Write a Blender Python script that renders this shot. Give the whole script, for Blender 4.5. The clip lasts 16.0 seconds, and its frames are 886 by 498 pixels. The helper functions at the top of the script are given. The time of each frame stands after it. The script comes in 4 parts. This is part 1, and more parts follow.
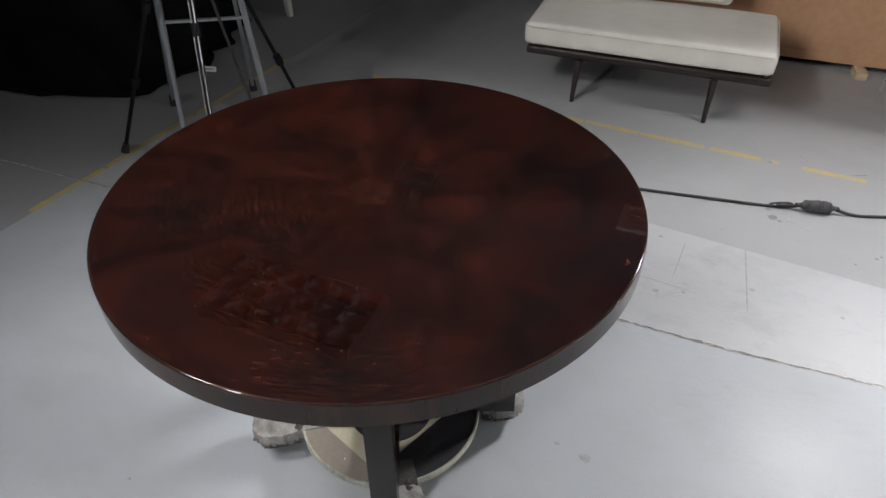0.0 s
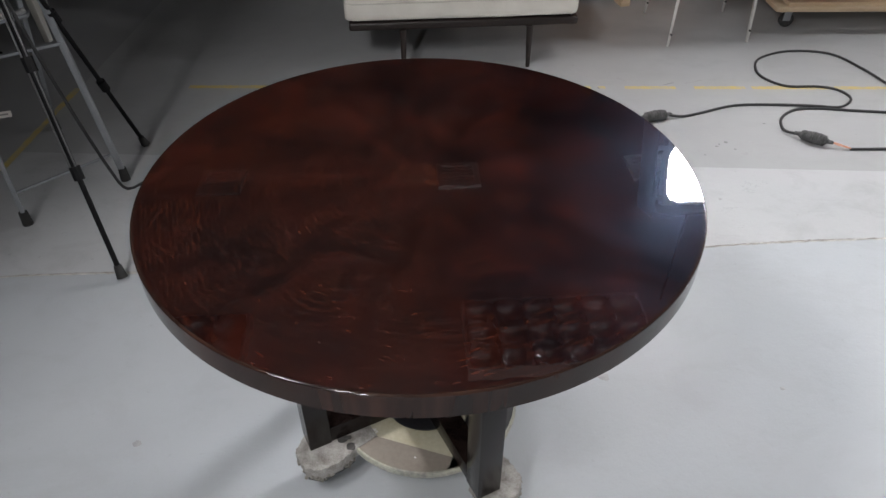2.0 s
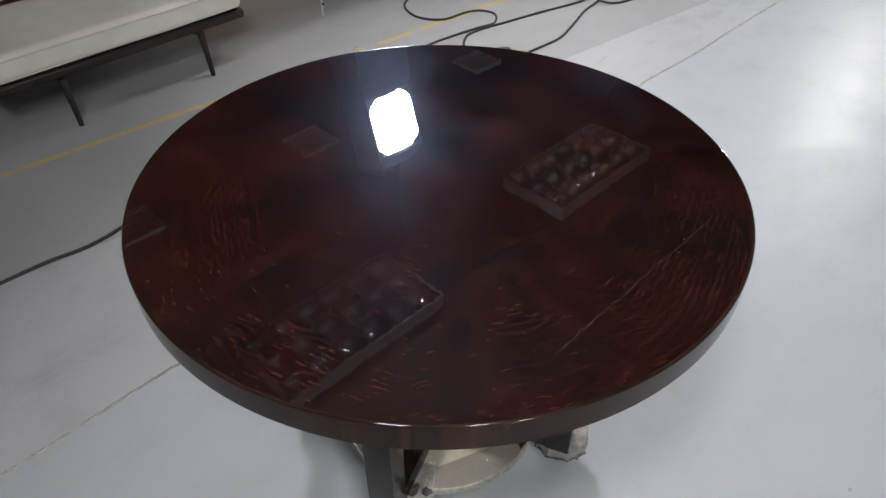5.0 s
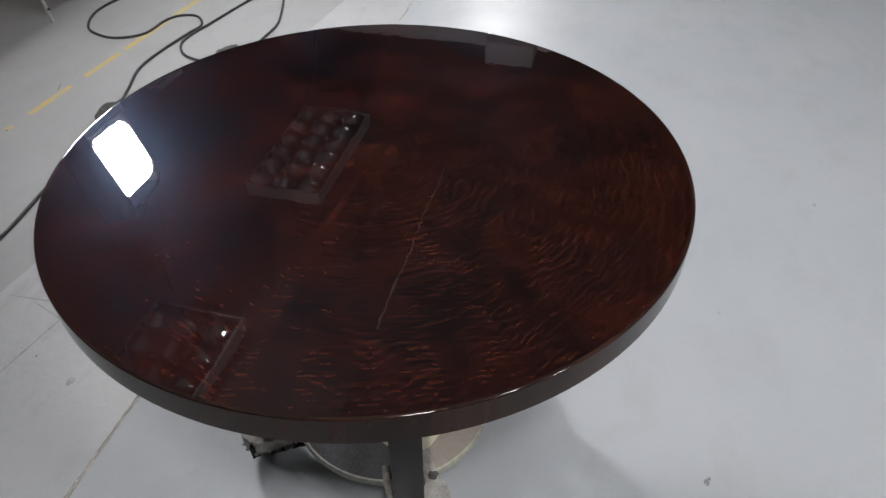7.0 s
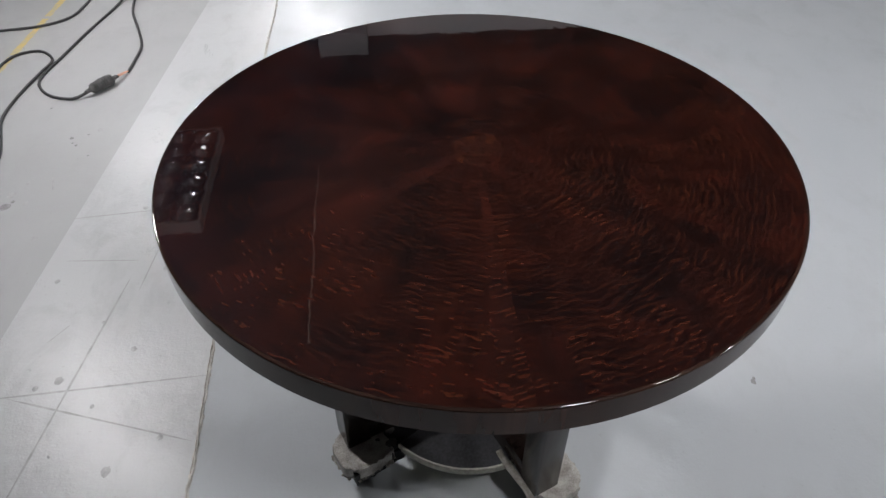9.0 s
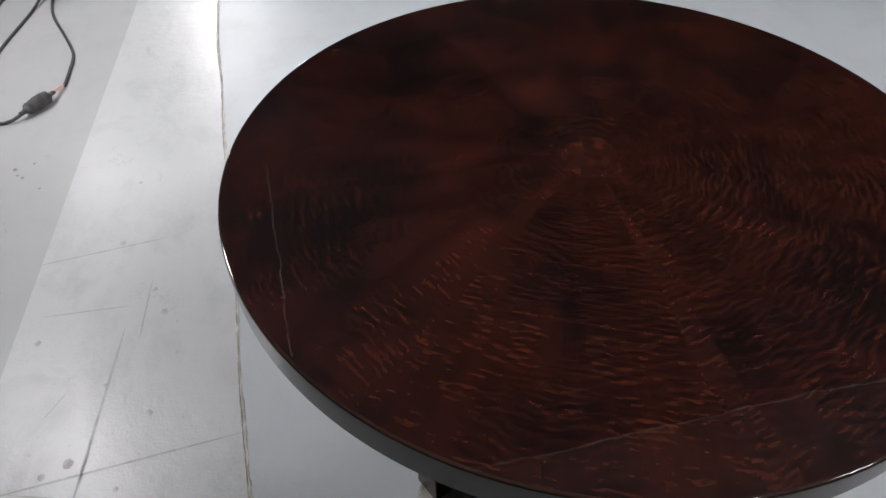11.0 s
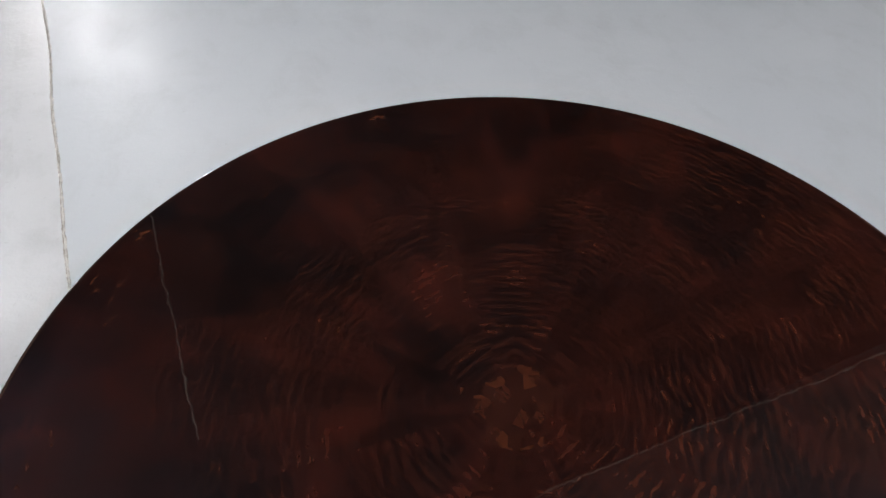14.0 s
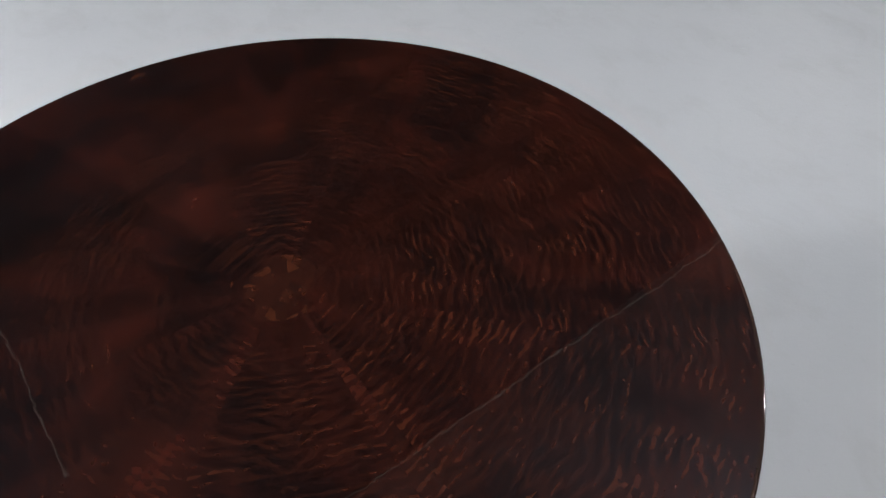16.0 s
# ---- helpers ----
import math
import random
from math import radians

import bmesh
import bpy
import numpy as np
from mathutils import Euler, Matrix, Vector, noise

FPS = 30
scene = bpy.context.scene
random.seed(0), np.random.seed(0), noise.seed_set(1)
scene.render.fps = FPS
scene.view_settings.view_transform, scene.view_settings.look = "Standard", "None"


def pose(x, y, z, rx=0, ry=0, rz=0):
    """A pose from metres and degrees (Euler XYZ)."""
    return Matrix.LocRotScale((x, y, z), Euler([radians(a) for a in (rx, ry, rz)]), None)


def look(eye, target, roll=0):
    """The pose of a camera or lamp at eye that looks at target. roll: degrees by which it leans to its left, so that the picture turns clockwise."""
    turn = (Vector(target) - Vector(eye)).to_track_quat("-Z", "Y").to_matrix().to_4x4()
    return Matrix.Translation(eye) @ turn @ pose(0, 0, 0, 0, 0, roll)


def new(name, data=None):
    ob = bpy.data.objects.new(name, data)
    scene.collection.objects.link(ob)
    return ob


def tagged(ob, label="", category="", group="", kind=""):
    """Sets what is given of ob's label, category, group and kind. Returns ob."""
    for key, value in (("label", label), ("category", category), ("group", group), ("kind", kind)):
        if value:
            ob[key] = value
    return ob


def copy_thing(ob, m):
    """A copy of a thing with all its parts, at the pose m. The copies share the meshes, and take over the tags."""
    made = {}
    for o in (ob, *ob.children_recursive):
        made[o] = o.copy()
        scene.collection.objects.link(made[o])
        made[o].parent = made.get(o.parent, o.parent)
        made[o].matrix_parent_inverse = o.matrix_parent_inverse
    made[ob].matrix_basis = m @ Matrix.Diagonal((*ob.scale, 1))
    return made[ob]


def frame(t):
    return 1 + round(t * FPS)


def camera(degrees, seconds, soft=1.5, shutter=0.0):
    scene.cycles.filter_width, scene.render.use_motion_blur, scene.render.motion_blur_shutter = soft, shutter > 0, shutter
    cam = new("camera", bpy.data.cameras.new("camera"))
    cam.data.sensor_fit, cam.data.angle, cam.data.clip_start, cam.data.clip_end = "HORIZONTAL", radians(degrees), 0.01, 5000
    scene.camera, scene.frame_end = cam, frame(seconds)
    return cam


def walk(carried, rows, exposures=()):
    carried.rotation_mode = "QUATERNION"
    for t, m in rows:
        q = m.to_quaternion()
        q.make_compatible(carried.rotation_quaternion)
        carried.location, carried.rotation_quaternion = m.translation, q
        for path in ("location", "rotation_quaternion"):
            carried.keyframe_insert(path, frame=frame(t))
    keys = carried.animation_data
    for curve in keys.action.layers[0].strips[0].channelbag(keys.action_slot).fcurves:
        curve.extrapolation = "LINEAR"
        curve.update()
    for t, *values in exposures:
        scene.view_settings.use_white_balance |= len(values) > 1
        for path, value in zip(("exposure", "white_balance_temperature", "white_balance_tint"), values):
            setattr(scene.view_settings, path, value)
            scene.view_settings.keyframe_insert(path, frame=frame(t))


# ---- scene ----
cam = camera(65.31, 16.0, soft=1.5)
PATH = [
    (0.0, 0.643, -1.159, 1.756, 51.48, 0.13, 22.12),
    (0.5, 0.463, -1.237, 1.739, 51.16, 0.11, 14.50),
    (1.0, 0.303, -1.271, 1.747, 50.82, 0.08, 8.63),
    (1.5, 0.151, -1.282, 1.736, 50.67, 0.19, 2.68),
    (2.0, -0.027, -1.282, 1.729, 50.23, 0.09, -3.49),
    (2.5, -0.185, -1.212, 1.692, 49.78, -0.14, -9.61),
    (3.0, -0.317, -1.172, 1.688, 49.39, -0.15, -16.39),
    (5.5, -0.874, -0.717, 1.663, 48.97, 0.05, -51.93),
    (6.0, -0.910, -0.608, 1.649, 48.61, -0.02, -59.35),
    (6.5, -0.988, -0.534, 1.646, 48.66, 0.46, -67.15),
    (7.0, -1.065, -0.407, 1.639, 48.26, 0.13, -76.06),
    (7.5, -1.083, -0.239, 1.628, 47.80, -0.02, -83.02),
    (8.0, -1.095, -0.097, 1.642, 47.44, 0.03, -87.53),
    (8.5, -1.109, 0.046, 1.650, 47.34, 0.07, -91.61),
    (9.0, -1.119, 0.176, 1.648, 47.24, 0.02, -95.60),
    (9.5, -1.096, 0.289, 1.638, 47.02, 0.15, -98.84),
    (12.0, -0.599, 0.488, 1.568, 43.76, 0.22, -107.60),
    (12.5, -0.476, 0.467, 1.583, 43.23, 0.24, -109.54),
    (13.0, -0.382, 0.412, 1.589, 43.05, 0.22, -110.96),
    (13.5, -0.339, 0.323, 1.585, 42.91, 0.30, -111.89),
    (14.0, -0.349, 0.240, 1.588, 42.72, 0.26, -113.41),
    (14.5, -0.390, 0.180, 1.582, 42.75, 0.29, -116.09),
    (15.0, -0.444, 0.164, 1.589, 42.75, 0.03, -120.50),
    (15.5, -0.508, 0.172, 1.590, 42.41, -0.02, -124.77),
    (16.0, -0.587, 0.192, 1.578, 42.41, -0.09, -128.18),
]
# the camera's own exposure drifts by a few tenths of a stop
DRIFT = [(0.0, 0.20), (0.5, 0.26), (1.0, 0.31), (1.5, 0.23), (2.0, 0.11), (2.5, 0.03), (3.0, 0.02), (5.5, -0.06), (6.5, -0.06), (8.0, 0.01), (9.5, 0.03), (12.0, -0.03), (14.0, -0.04), (16.0, 0.07)]
walk(cam, [(r[0], pose(*r[1:])) for r in PATH], DRIFT)

# ---- light ----
world = bpy.data.worlds.new("world")
world.use_nodes = True
world.node_tree.nodes["Background"].inputs[0].default_value = (0.6, 0.65, 0.75, 1)
world.node_tree.nodes["Background"].inputs[1].default_value = 0.05
scene.world = world


COOL = (1.0, 0.985, 0.995)
# the hung floodlights, the last two added as fill: eye, aim, watts
FLOODS = [
    ((1.76, 2.23, 2.41), (1.80, -0.2, 1.66), 104),
    ((4.30, 2.25, 2.40), (4.45, 0.6, 0.6), 36),
    ((7.40, 1.00, 2.45), (3.6, -2.6, 0.8), 118),
    ((-1.60, -0.90, 3.25), (1.87, -0.30, 2.30), 64),
    # unseen, added beside the lamp above to soften its shadows
    ((-1.20, -1.95, 3.22), (1.90, -0.90, 2.20), 50),
    # unseen, added to brighten the floor south and east of the table
    ((-1.70, -4.40, 2.90), (2.4, -3.9, 1.4), 115),
]
GLASS_W, GLASS_H = 0.35, 0.37

# ---- materials ----


def mat_new(name):
    m = bpy.data.materials.new(name)
    m.use_nodes = True
    return m, m.node_tree.nodes, m.node_tree.links, m.node_tree.nodes["Principled BSDF"]


def ramp(nodes, stops):
    r = nodes.new("ShaderNodeValToRGB")
    while len(r.color_ramp.elements) < len(stops):
        r.color_ramp.elements.new(0.5)
    for e, (p, c) in zip(r.color_ramp.elements, stops):
        e.position, e.color = p, (*c, 1) if len(c) == 3 else c
    return r


def mathn(nodes, links, op, a, b=None, c=None):
    n = nodes.new("ShaderNodeMath")
    n.operation = op
    for i, v in enumerate((a, b, c)):
        if v is None:
            continue
        if isinstance(v, (int, float)):
            n.inputs[i].default_value = v
        else:
            links.new(v, n.inputs[i])
    return n.outputs[0]


def mixc(nodes, links, fac, a, b, mode="MIX"):
    n = nodes.new("ShaderNodeMix")
    n.data_type, n.blend_type = "RGBA", mode
    for sock, v in ((n.inputs[0], fac), (n.inputs[6], a), (n.inputs[7], b)):
        if isinstance(v, (int, float)):
            sock.default_value = v
        elif isinstance(v, tuple):
            sock.default_value = (*v, 1)
        else:
            links.new(v, sock)
    return n.outputs[2]


def noise_n(nodes, links, vec, scale, detail=4, rough=0.55, distort=0.0):
    n = nodes.new("ShaderNodeTexNoise")
    n.inputs["Scale"].default_value = scale
    n.inputs["Detail"].default_value = detail
    n.inputs["Roughness"].default_value = rough
    n.inputs["Distortion"].default_value = distort
    links.new(vec, n.inputs["Vector"])
    return n.outputs["Fac"]


def bump_n(nodes, links, height, strength, dist, bsdf, slot="Normal"):
    b = nodes.new("ShaderNodeBump")
    b.inputs["Strength"].default_value, b.inputs["Distance"].default_value = strength, dist
    links.new(height, b.inputs["Height"])
    links.new(b.outputs[0], bsdf.inputs[slot])


def plain(name, c1, c2, scale, rough, metal=0.0, bump=0.0, rough2=None, fine=None, spec=0.5, stretch=None):
    """Two colours mottled at two scales, with a fine relief."""
    m, nodes, links, bsdf = mat_new(name)
    tc = nodes.new("ShaderNodeTexCoord").outputs["Object"]
    if stretch:
        mp = nodes.new("ShaderNodeMapping")
        mp.inputs["Scale"].default_value = stretch
        links.new(tc, mp.inputs[0])
        tc = mp.outputs[0]
    big = noise_n(nodes, links, tc, scale)
    small = noise_n(nodes, links, tc, fine or scale * 14, 3)
    both = mathn(nodes, links, "ADD", mathn(nodes, links, "MULTIPLY", big, 0.65), mathn(nodes, links, "MULTIPLY", small, 0.35))
    r = ramp(nodes, [(0.36, c1), (0.64, c2)])
    links.new(both, r.inputs[0])
    links.new(r.outputs[0], bsdf.inputs["Base Color"])
    rr = ramp(nodes, [(0.3, (rough,) * 3), (0.7, ((rough2 or rough * 1.25),) * 3)])
    links.new(big, rr.inputs[0])
    links.new(rr.outputs[0], bsdf.inputs["Roughness"])
    bsdf.inputs["Metallic"].default_value = metal
    bsdf.inputs["Specular IOR Level"].default_value = spec
    if bump:
        bump_n(nodes, links, small, bump, 0.004, bsdf)
    return m


def veneer_top():
    """Dark polished veneer, sixteen book-matched wedges round the centre, with ripple figure across each wedge."""
    m, nodes, links, bsdf = mat_new("polished_veneer")
    M = lambda *a: mathn(nodes, links, *a)
    tc = nodes.new("ShaderNodeTexCoord").outputs["Object"]
    sep = nodes.new("ShaderNodeSeparateXYZ")
    links.new(tc, sep.inputs[0])
    x, y = sep.outputs[0], sep.outputs[1]
    wob = noise_n(nodes, links, tc, 7.0, 3)
    ang = M("ADD", M("ARCTAN2", y, x), M("MULTIPLY", M("SUBTRACT", wob, 0.5), 0.07))
    N, shift = 16, math.radians(5)
    k = M("FLOOR", M("MULTIPLY", M("ADD", ang, math.pi + shift), N / (2 * math.pi)))
    mid = M("SUBTRACT", M("MULTIPLY", M("ADD", k, 0.5), 2 * math.pi / N), math.pi + shift)
    rot = nodes.new("ShaderNodeVectorRotate")
    rot.rotation_type = "Z_AXIS"
    links.new(tc, rot.inputs["Vector"])
    links.new(M("MULTIPLY", mid, -1.0), rot.inputs["Angle"])
    # every second wedge is the mirror of its neighbour
    flip = M("MULTIPLY_ADD", M("MODULO", M("ADD", k, 32.0), 2.0), 2.0, -1.0)
    sr = nodes.new("ShaderNodeSeparateXYZ")
    links.new(rot.outputs[0], sr.inputs[0])
    pair = M("FLOOR", M("MULTIPLY", M("ADD", k, 32.0), 0.5))
    wn = nodes.new("ShaderNodeTexWhiteNoise")
    wn.noise_dimensions = "1D"
    links.new(pair, wn.inputs["W"])
    wk = nodes.new("ShaderNodeTexWhiteNoise")
    wk.noise_dimensions = "1D"
    links.new(M("ADD", k, 71.3), wk.inputs["W"])
    u, v = sr.outputs[0], M("MULTIPLY", sr.outputs[1], flip)
    loc = nodes.new("ShaderNodeCombineXYZ")
    links.new(u, loc.inputs[0])
    links.new(v, loc.inputs[1])
    off = nodes.new("ShaderNodeVectorMath")
    off.operation = "MULTIPLY_ADD"
    links.new(wn.outputs["Color"], off.inputs[0])
    off.inputs[1].default_value = (3, 3, 3)
    links.new(loc.outputs[0], off.inputs[2])

    def laid(scale, turn=0.0):
        mp = nodes.new("ShaderNodeMapping")
        mp.inputs["Scale"].default_value = (*scale, 1)
        mp.inputs["Rotation"].default_value = (0, 0, turn)
        links.new(off.outputs[0], mp.inputs[0])
        return mp.outputs[0]

    # broad red and dark clouds that run on across the wedges
    cloud = ramp(nodes, [(0.36, (0, 0, 0)), (0.66, (1, 1, 1))])
    links.new(noise_n(nodes, links, tc, 6.0, 5, 0.62, 0.5), cloud.inputs[0])
    tone = mixc(nodes, links, cloud.outputs[0], (0.0072, 0.0024, 0.0018), (0.0240, 0.0051, 0.0029))
    # base tone and figure drop towards one side, fitted to the camera's views
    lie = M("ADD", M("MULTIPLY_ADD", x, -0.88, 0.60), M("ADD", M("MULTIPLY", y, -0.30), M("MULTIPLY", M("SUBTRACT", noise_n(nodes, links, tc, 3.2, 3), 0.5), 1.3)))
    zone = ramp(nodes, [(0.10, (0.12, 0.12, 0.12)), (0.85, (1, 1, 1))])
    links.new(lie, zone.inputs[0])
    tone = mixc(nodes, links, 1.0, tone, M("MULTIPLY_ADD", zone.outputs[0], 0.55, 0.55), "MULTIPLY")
    each = M("ADD", M("MULTIPLY", wk.outputs["Value"], 0.62), 0.66)
    tone = mixc(nodes, links, 0.80, tone, each, "MULTIPLY")
    # grain along each wedge
    gr = ramp(nodes, [(0.35, (0.72,) * 3), (0.65, (1.22,) * 3)])
    links.new(noise_n(nodes, links, laid((7, 120)), 1.0, 3), gr.inputs[0])
    tone = mixc(nodes, links, 0.5, tone, gr.outputs[0], "MULTIPLY")
    # red patches with soft borders inside the wedges
    sm = ramp(nodes, [(0.36, (0.58, 0.62, 0.64)), (0.52, (1, 1, 1)), (0.68, (1.85, 1.45, 1.35))])
    links.new(noise_n(nodes, links, laid((8, 17)), 1.0, 4, 0.60, 0.4), sm.inputs[0])
    tone = mixc(nodes, links, 0.65, tone, sm.outputs[0], "MULTIPLY")
    # wavy ripples across the radius at two widths, faint everywhere and bright in clusters
    where = ramp(nodes, [(0.36, (0.10, 0.10, 0.10)), (0.60, (1, 1, 1))])
    links.new(noise_n(nodes, links, laid((5.5, 12.0)), 1.0, 3, 0.55, 0.5), where.inputs[0])
    figured = M("MULTIPLY", where.outputs[0], zone.outputs[0])
    sl = nodes.new("ShaderNodeSeparateXYZ")
    links.new(off.outputs[0], sl.inputs[0])
    col = tone
    for pitch, lean, wave, breaks, deep, share, paint in ((0.0172, 0.20, 9.0, (44, 17), 0.60, 0.64, (0.052, 0.0122, 0.0056)),
                                                          (0.0105, -0.16, 8.0, (70, 25), 0.50, 0.60, (0.064, 0.0160, 0.0070))):
        bend = M("ADD", M("MULTIPLY", noise_n(nodes, links, laid((8, 19), lean), 1.0, 2), wave),
                 M("MULTIPLY", noise_n(nodes, links, laid((48, 36), lean), 1.0, 2), 8.0))
        ph = M("ADD", M("MULTIPLY", M("ADD", sl.outputs[0], M("MULTIPLY", sl.outputs[1], lean)), 2 * math.pi / pitch), bend)
        rip = M("MULTIPLY_ADD", M("SINE", ph), 0.5, 0.5)
        gap = ramp(nodes, [(0.44, (0, 0, 0)), (0.66, (1, 1, 1))])
        links.new(noise_n(nodes, links, laid(breaks, lean), 1.0, 2), gap.inputs[0])
        soft_gap = ramp(nodes, [(0.34, (0.15, 0.15, 0.15)), (0.62, (1, 1, 1))])
        links.new(noise_n(nodes, links, laid((breaks[0] * 0.4, breaks[1] * 0.7), -lean), 1.0, 3), soft_gap.inputs[0])
        light = M("MULTIPLY", M("POWER", rip, 2.4), gap.outputs[0])
        swing = M("MULTIPLY_ADD", M("SUBTRACT", rip, 0.45), M("MULTIPLY_ADD", M("MULTIPLY", figured, soft_gap.outputs[0]), deep, 0.09), 1.0)
        col = mixc(nodes, links, 1.0, col, swing, "MULTIPLY")
        col = mixc(nodes, links, M("MULTIPLY", M("MULTIPLY", light, figured), share), col, paint)
    # bright flecks where the figure is strongest, next to the joints of some wedges
    fw = ramp(nodes, [(0.55, (0, 0, 0)), (0.66, (1, 1, 1))])
    links.new(noise_n(nodes, links, laid((8.0, 15.0), 0.4), 1.0, 2), fw.inputs[0])
    fleck = ramp(nodes, [(0.61, (0, 0, 0)), (0.70, (1, 1, 1))])
    links.new(noise_n(nodes, links, laid((105, 34), 0.2), 1.0, 2, 0.5, 0.5), fleck.inputs[0])
    col = mixc(nodes, links, M("MULTIPLY", M("MULTIPLY", fleck.outputs[0], fw.outputs[0]), 0.55), col, (0.078, 0.0215, 0.0085))
    # the small star of burr chips at the centre
    r = M("SQRT", M("ADD", M("MULTIPLY", x, x), M("MULTIPLY", y, y)))
    vor = nodes.new("ShaderNodeTexVoronoi")
    vor.inputs["Scale"].default_value = 55
    vor.inputs["Randomness"].default_value = 1.0
    links.new(tc, vor.inputs["Vector"])
    cell = nodes.new("ShaderNodeSeparateColor")
    links.new(vor.outputs["Color"], cell.inputs[0])
    edge = M("ADD", M("ADD", r, M("MULTIPLY", M("SUBTRACT", noise_n(nodes, links, tc, 20, 3), 0.5), 0.11)), M("MULTIPLY", cell.outputs[1], 0.030))
    med = ramp(nodes, [(0.058, (1, 1, 1)), (0.070, (0, 0, 0))])
    links.new(edge, med.inputs[0])
    chip = ramp(nodes, [(0.0, (0.014, 0.0040, 0.0026)), (0.45, (0.028, 0.0072, 0.0038)), (0.78, (0.036, 0.0090, 0.0044)), (0.86, (0.058, 0.0150, 0.0062))])
    links.new(cell.outputs[0], chip.inputs[0])
    soft = mixc(nodes, links, 0.45, chip.outputs[0], gr.outputs[0], "MULTIPLY")
    col = mixc(nodes, links, M("MULTIPLY", med.outputs[0], 0.68), col, soft)
    links.new(col, bsdf.inputs["Base Color"])
    bsdf.inputs["Roughness"].default_value = 0.18
    bsdf.inputs["Specular IOR Level"].default_value = 0.0
    bsdf.inputs["Coat Weight"].default_value = 1.0
    bsdf.inputs["Coat IOR"].default_value = 1.5
    cr = ramp(nodes, [(0.35, (0.010,) * 3), (0.75, (0.030,) * 3)])
    links.new(noise_n(nodes, links, tc, 9, 5), cr.inputs[0])
    links.new(cr.outputs[0], bsdf.inputs["Coat Roughness"])
    bump_n(nodes, links, noise_n(nodes, links, tc, 28, 2), 0.09, 0.0006, bsdf, "Coat Normal")
    # faint bluish haze of the polish, streaky where it was rubbed
    haze, add = nodes.new("ShaderNodeBsdfGlossy"), nodes.new("ShaderNodeAddShader")
    rub = ramp(nodes, [(0.34, (0.00055, 0.0008, 0.0013)), (0.68, (0.0023, 0.0032, 0.0050))])
    links.new(noise_n(nodes, links, tc, 3.6, 4, 0.55, 0.8), rub.inputs[0])
    links.new(rub.outputs[0], haze.inputs["Color"])
    haze.inputs["Roughness"].default_value = 0.46
    links.new(bsdf.outputs[0], add.inputs[0])
    links.new(haze.outputs[0], add.inputs[1])
    near, both = nodes.new("ShaderNodeBsdfGlossy"), nodes.new("ShaderNodeAddShader")
    links.new(rub.outputs[0], near.inputs["Color"])
    near.inputs["Roughness"].default_value = 0.27
    links.new(add.outputs[0], both.inputs[0])
    links.new(near.outputs[0], both.inputs[1])
    links.new(both.outputs[0], nodes["Material Output"].inputs[0])
    return m


def floor_paint(name, c1, c2, wear, rough, gloss=0.24, relief=0.20):
    """Painted concrete with wear, smears and specks of dirt."""
    m, nodes, links, bsdf = mat_new(name)
    M = lambda *a: mathn(nodes, links, *a)
    tc = nodes.new("ShaderNodeTexCoord").outputs["Object"]
    big = noise_n(nodes, links, tc, 0.9, 5, 0.55, 0.3)
    r = ramp(nodes, [(0.3, c1), (0.7, c2)])
    links.new(big, r.inputs[0])
    mp = nodes.new("ShaderNodeMapping")
    mp.inputs["Scale"].default_value = (1.0, 1.5, 1)
    mp.inputs["Rotation"].default_value = (0, 0, 0.5)
    links.new(tc, mp.inputs[0])
    smear = noise_n(nodes, links, mp.outputs[0], 3.4, 7, 0.66, 0.4)
    sr = ramp(nodes, [(0.5, (0, 0, 0)), (0.72, (1, 1, 1))])
    links.new(smear, sr.inputs[0])
    col = mixc(nodes, links, M("MULTIPLY", sr.outputs[0], wear), r.outputs[0], (0.33, 0.33, 0.335))
    sp = noise_n(nodes, links, tc, 42, 2, 0.5)
    spr = ramp(nodes, [(0.70, (0, 0, 0)), (0.76, (1, 1, 1))])
    links.new(sp, spr.inputs[0])
    col = mixc(nodes, links, M("MULTIPLY", spr.outputs[0], 0.45 * wear), col, (0.22, 0.215, 0.21))
    fine = noise_n(nodes, links, tc, 130, 3)
    col = mixc(nodes, links, M("MULTIPLY", fine, 0.10), col, (0.30, 0.30, 0.31))
    links.new(col, bsdf.inputs["Base Color"])
    rr = M("ADD", M("ADD", M("MULTIPLY", smear, 0.36), M("MULTIPLY", fine, 0.14)), rough - 0.25)
    links.new(rr, bsdf.inputs["Roughness"])
    bsdf.inputs["Specular IOR Level"].default_value = gloss
    h = M("ADD", M("MULTIPLY", noise_n(nodes, links, tc, 22, 6, 0.62), 0.6), M("MULTIPLY", fine, 0.16))
    bump_n(nodes, links, h, relief, 0.004, bsdf)
    return m


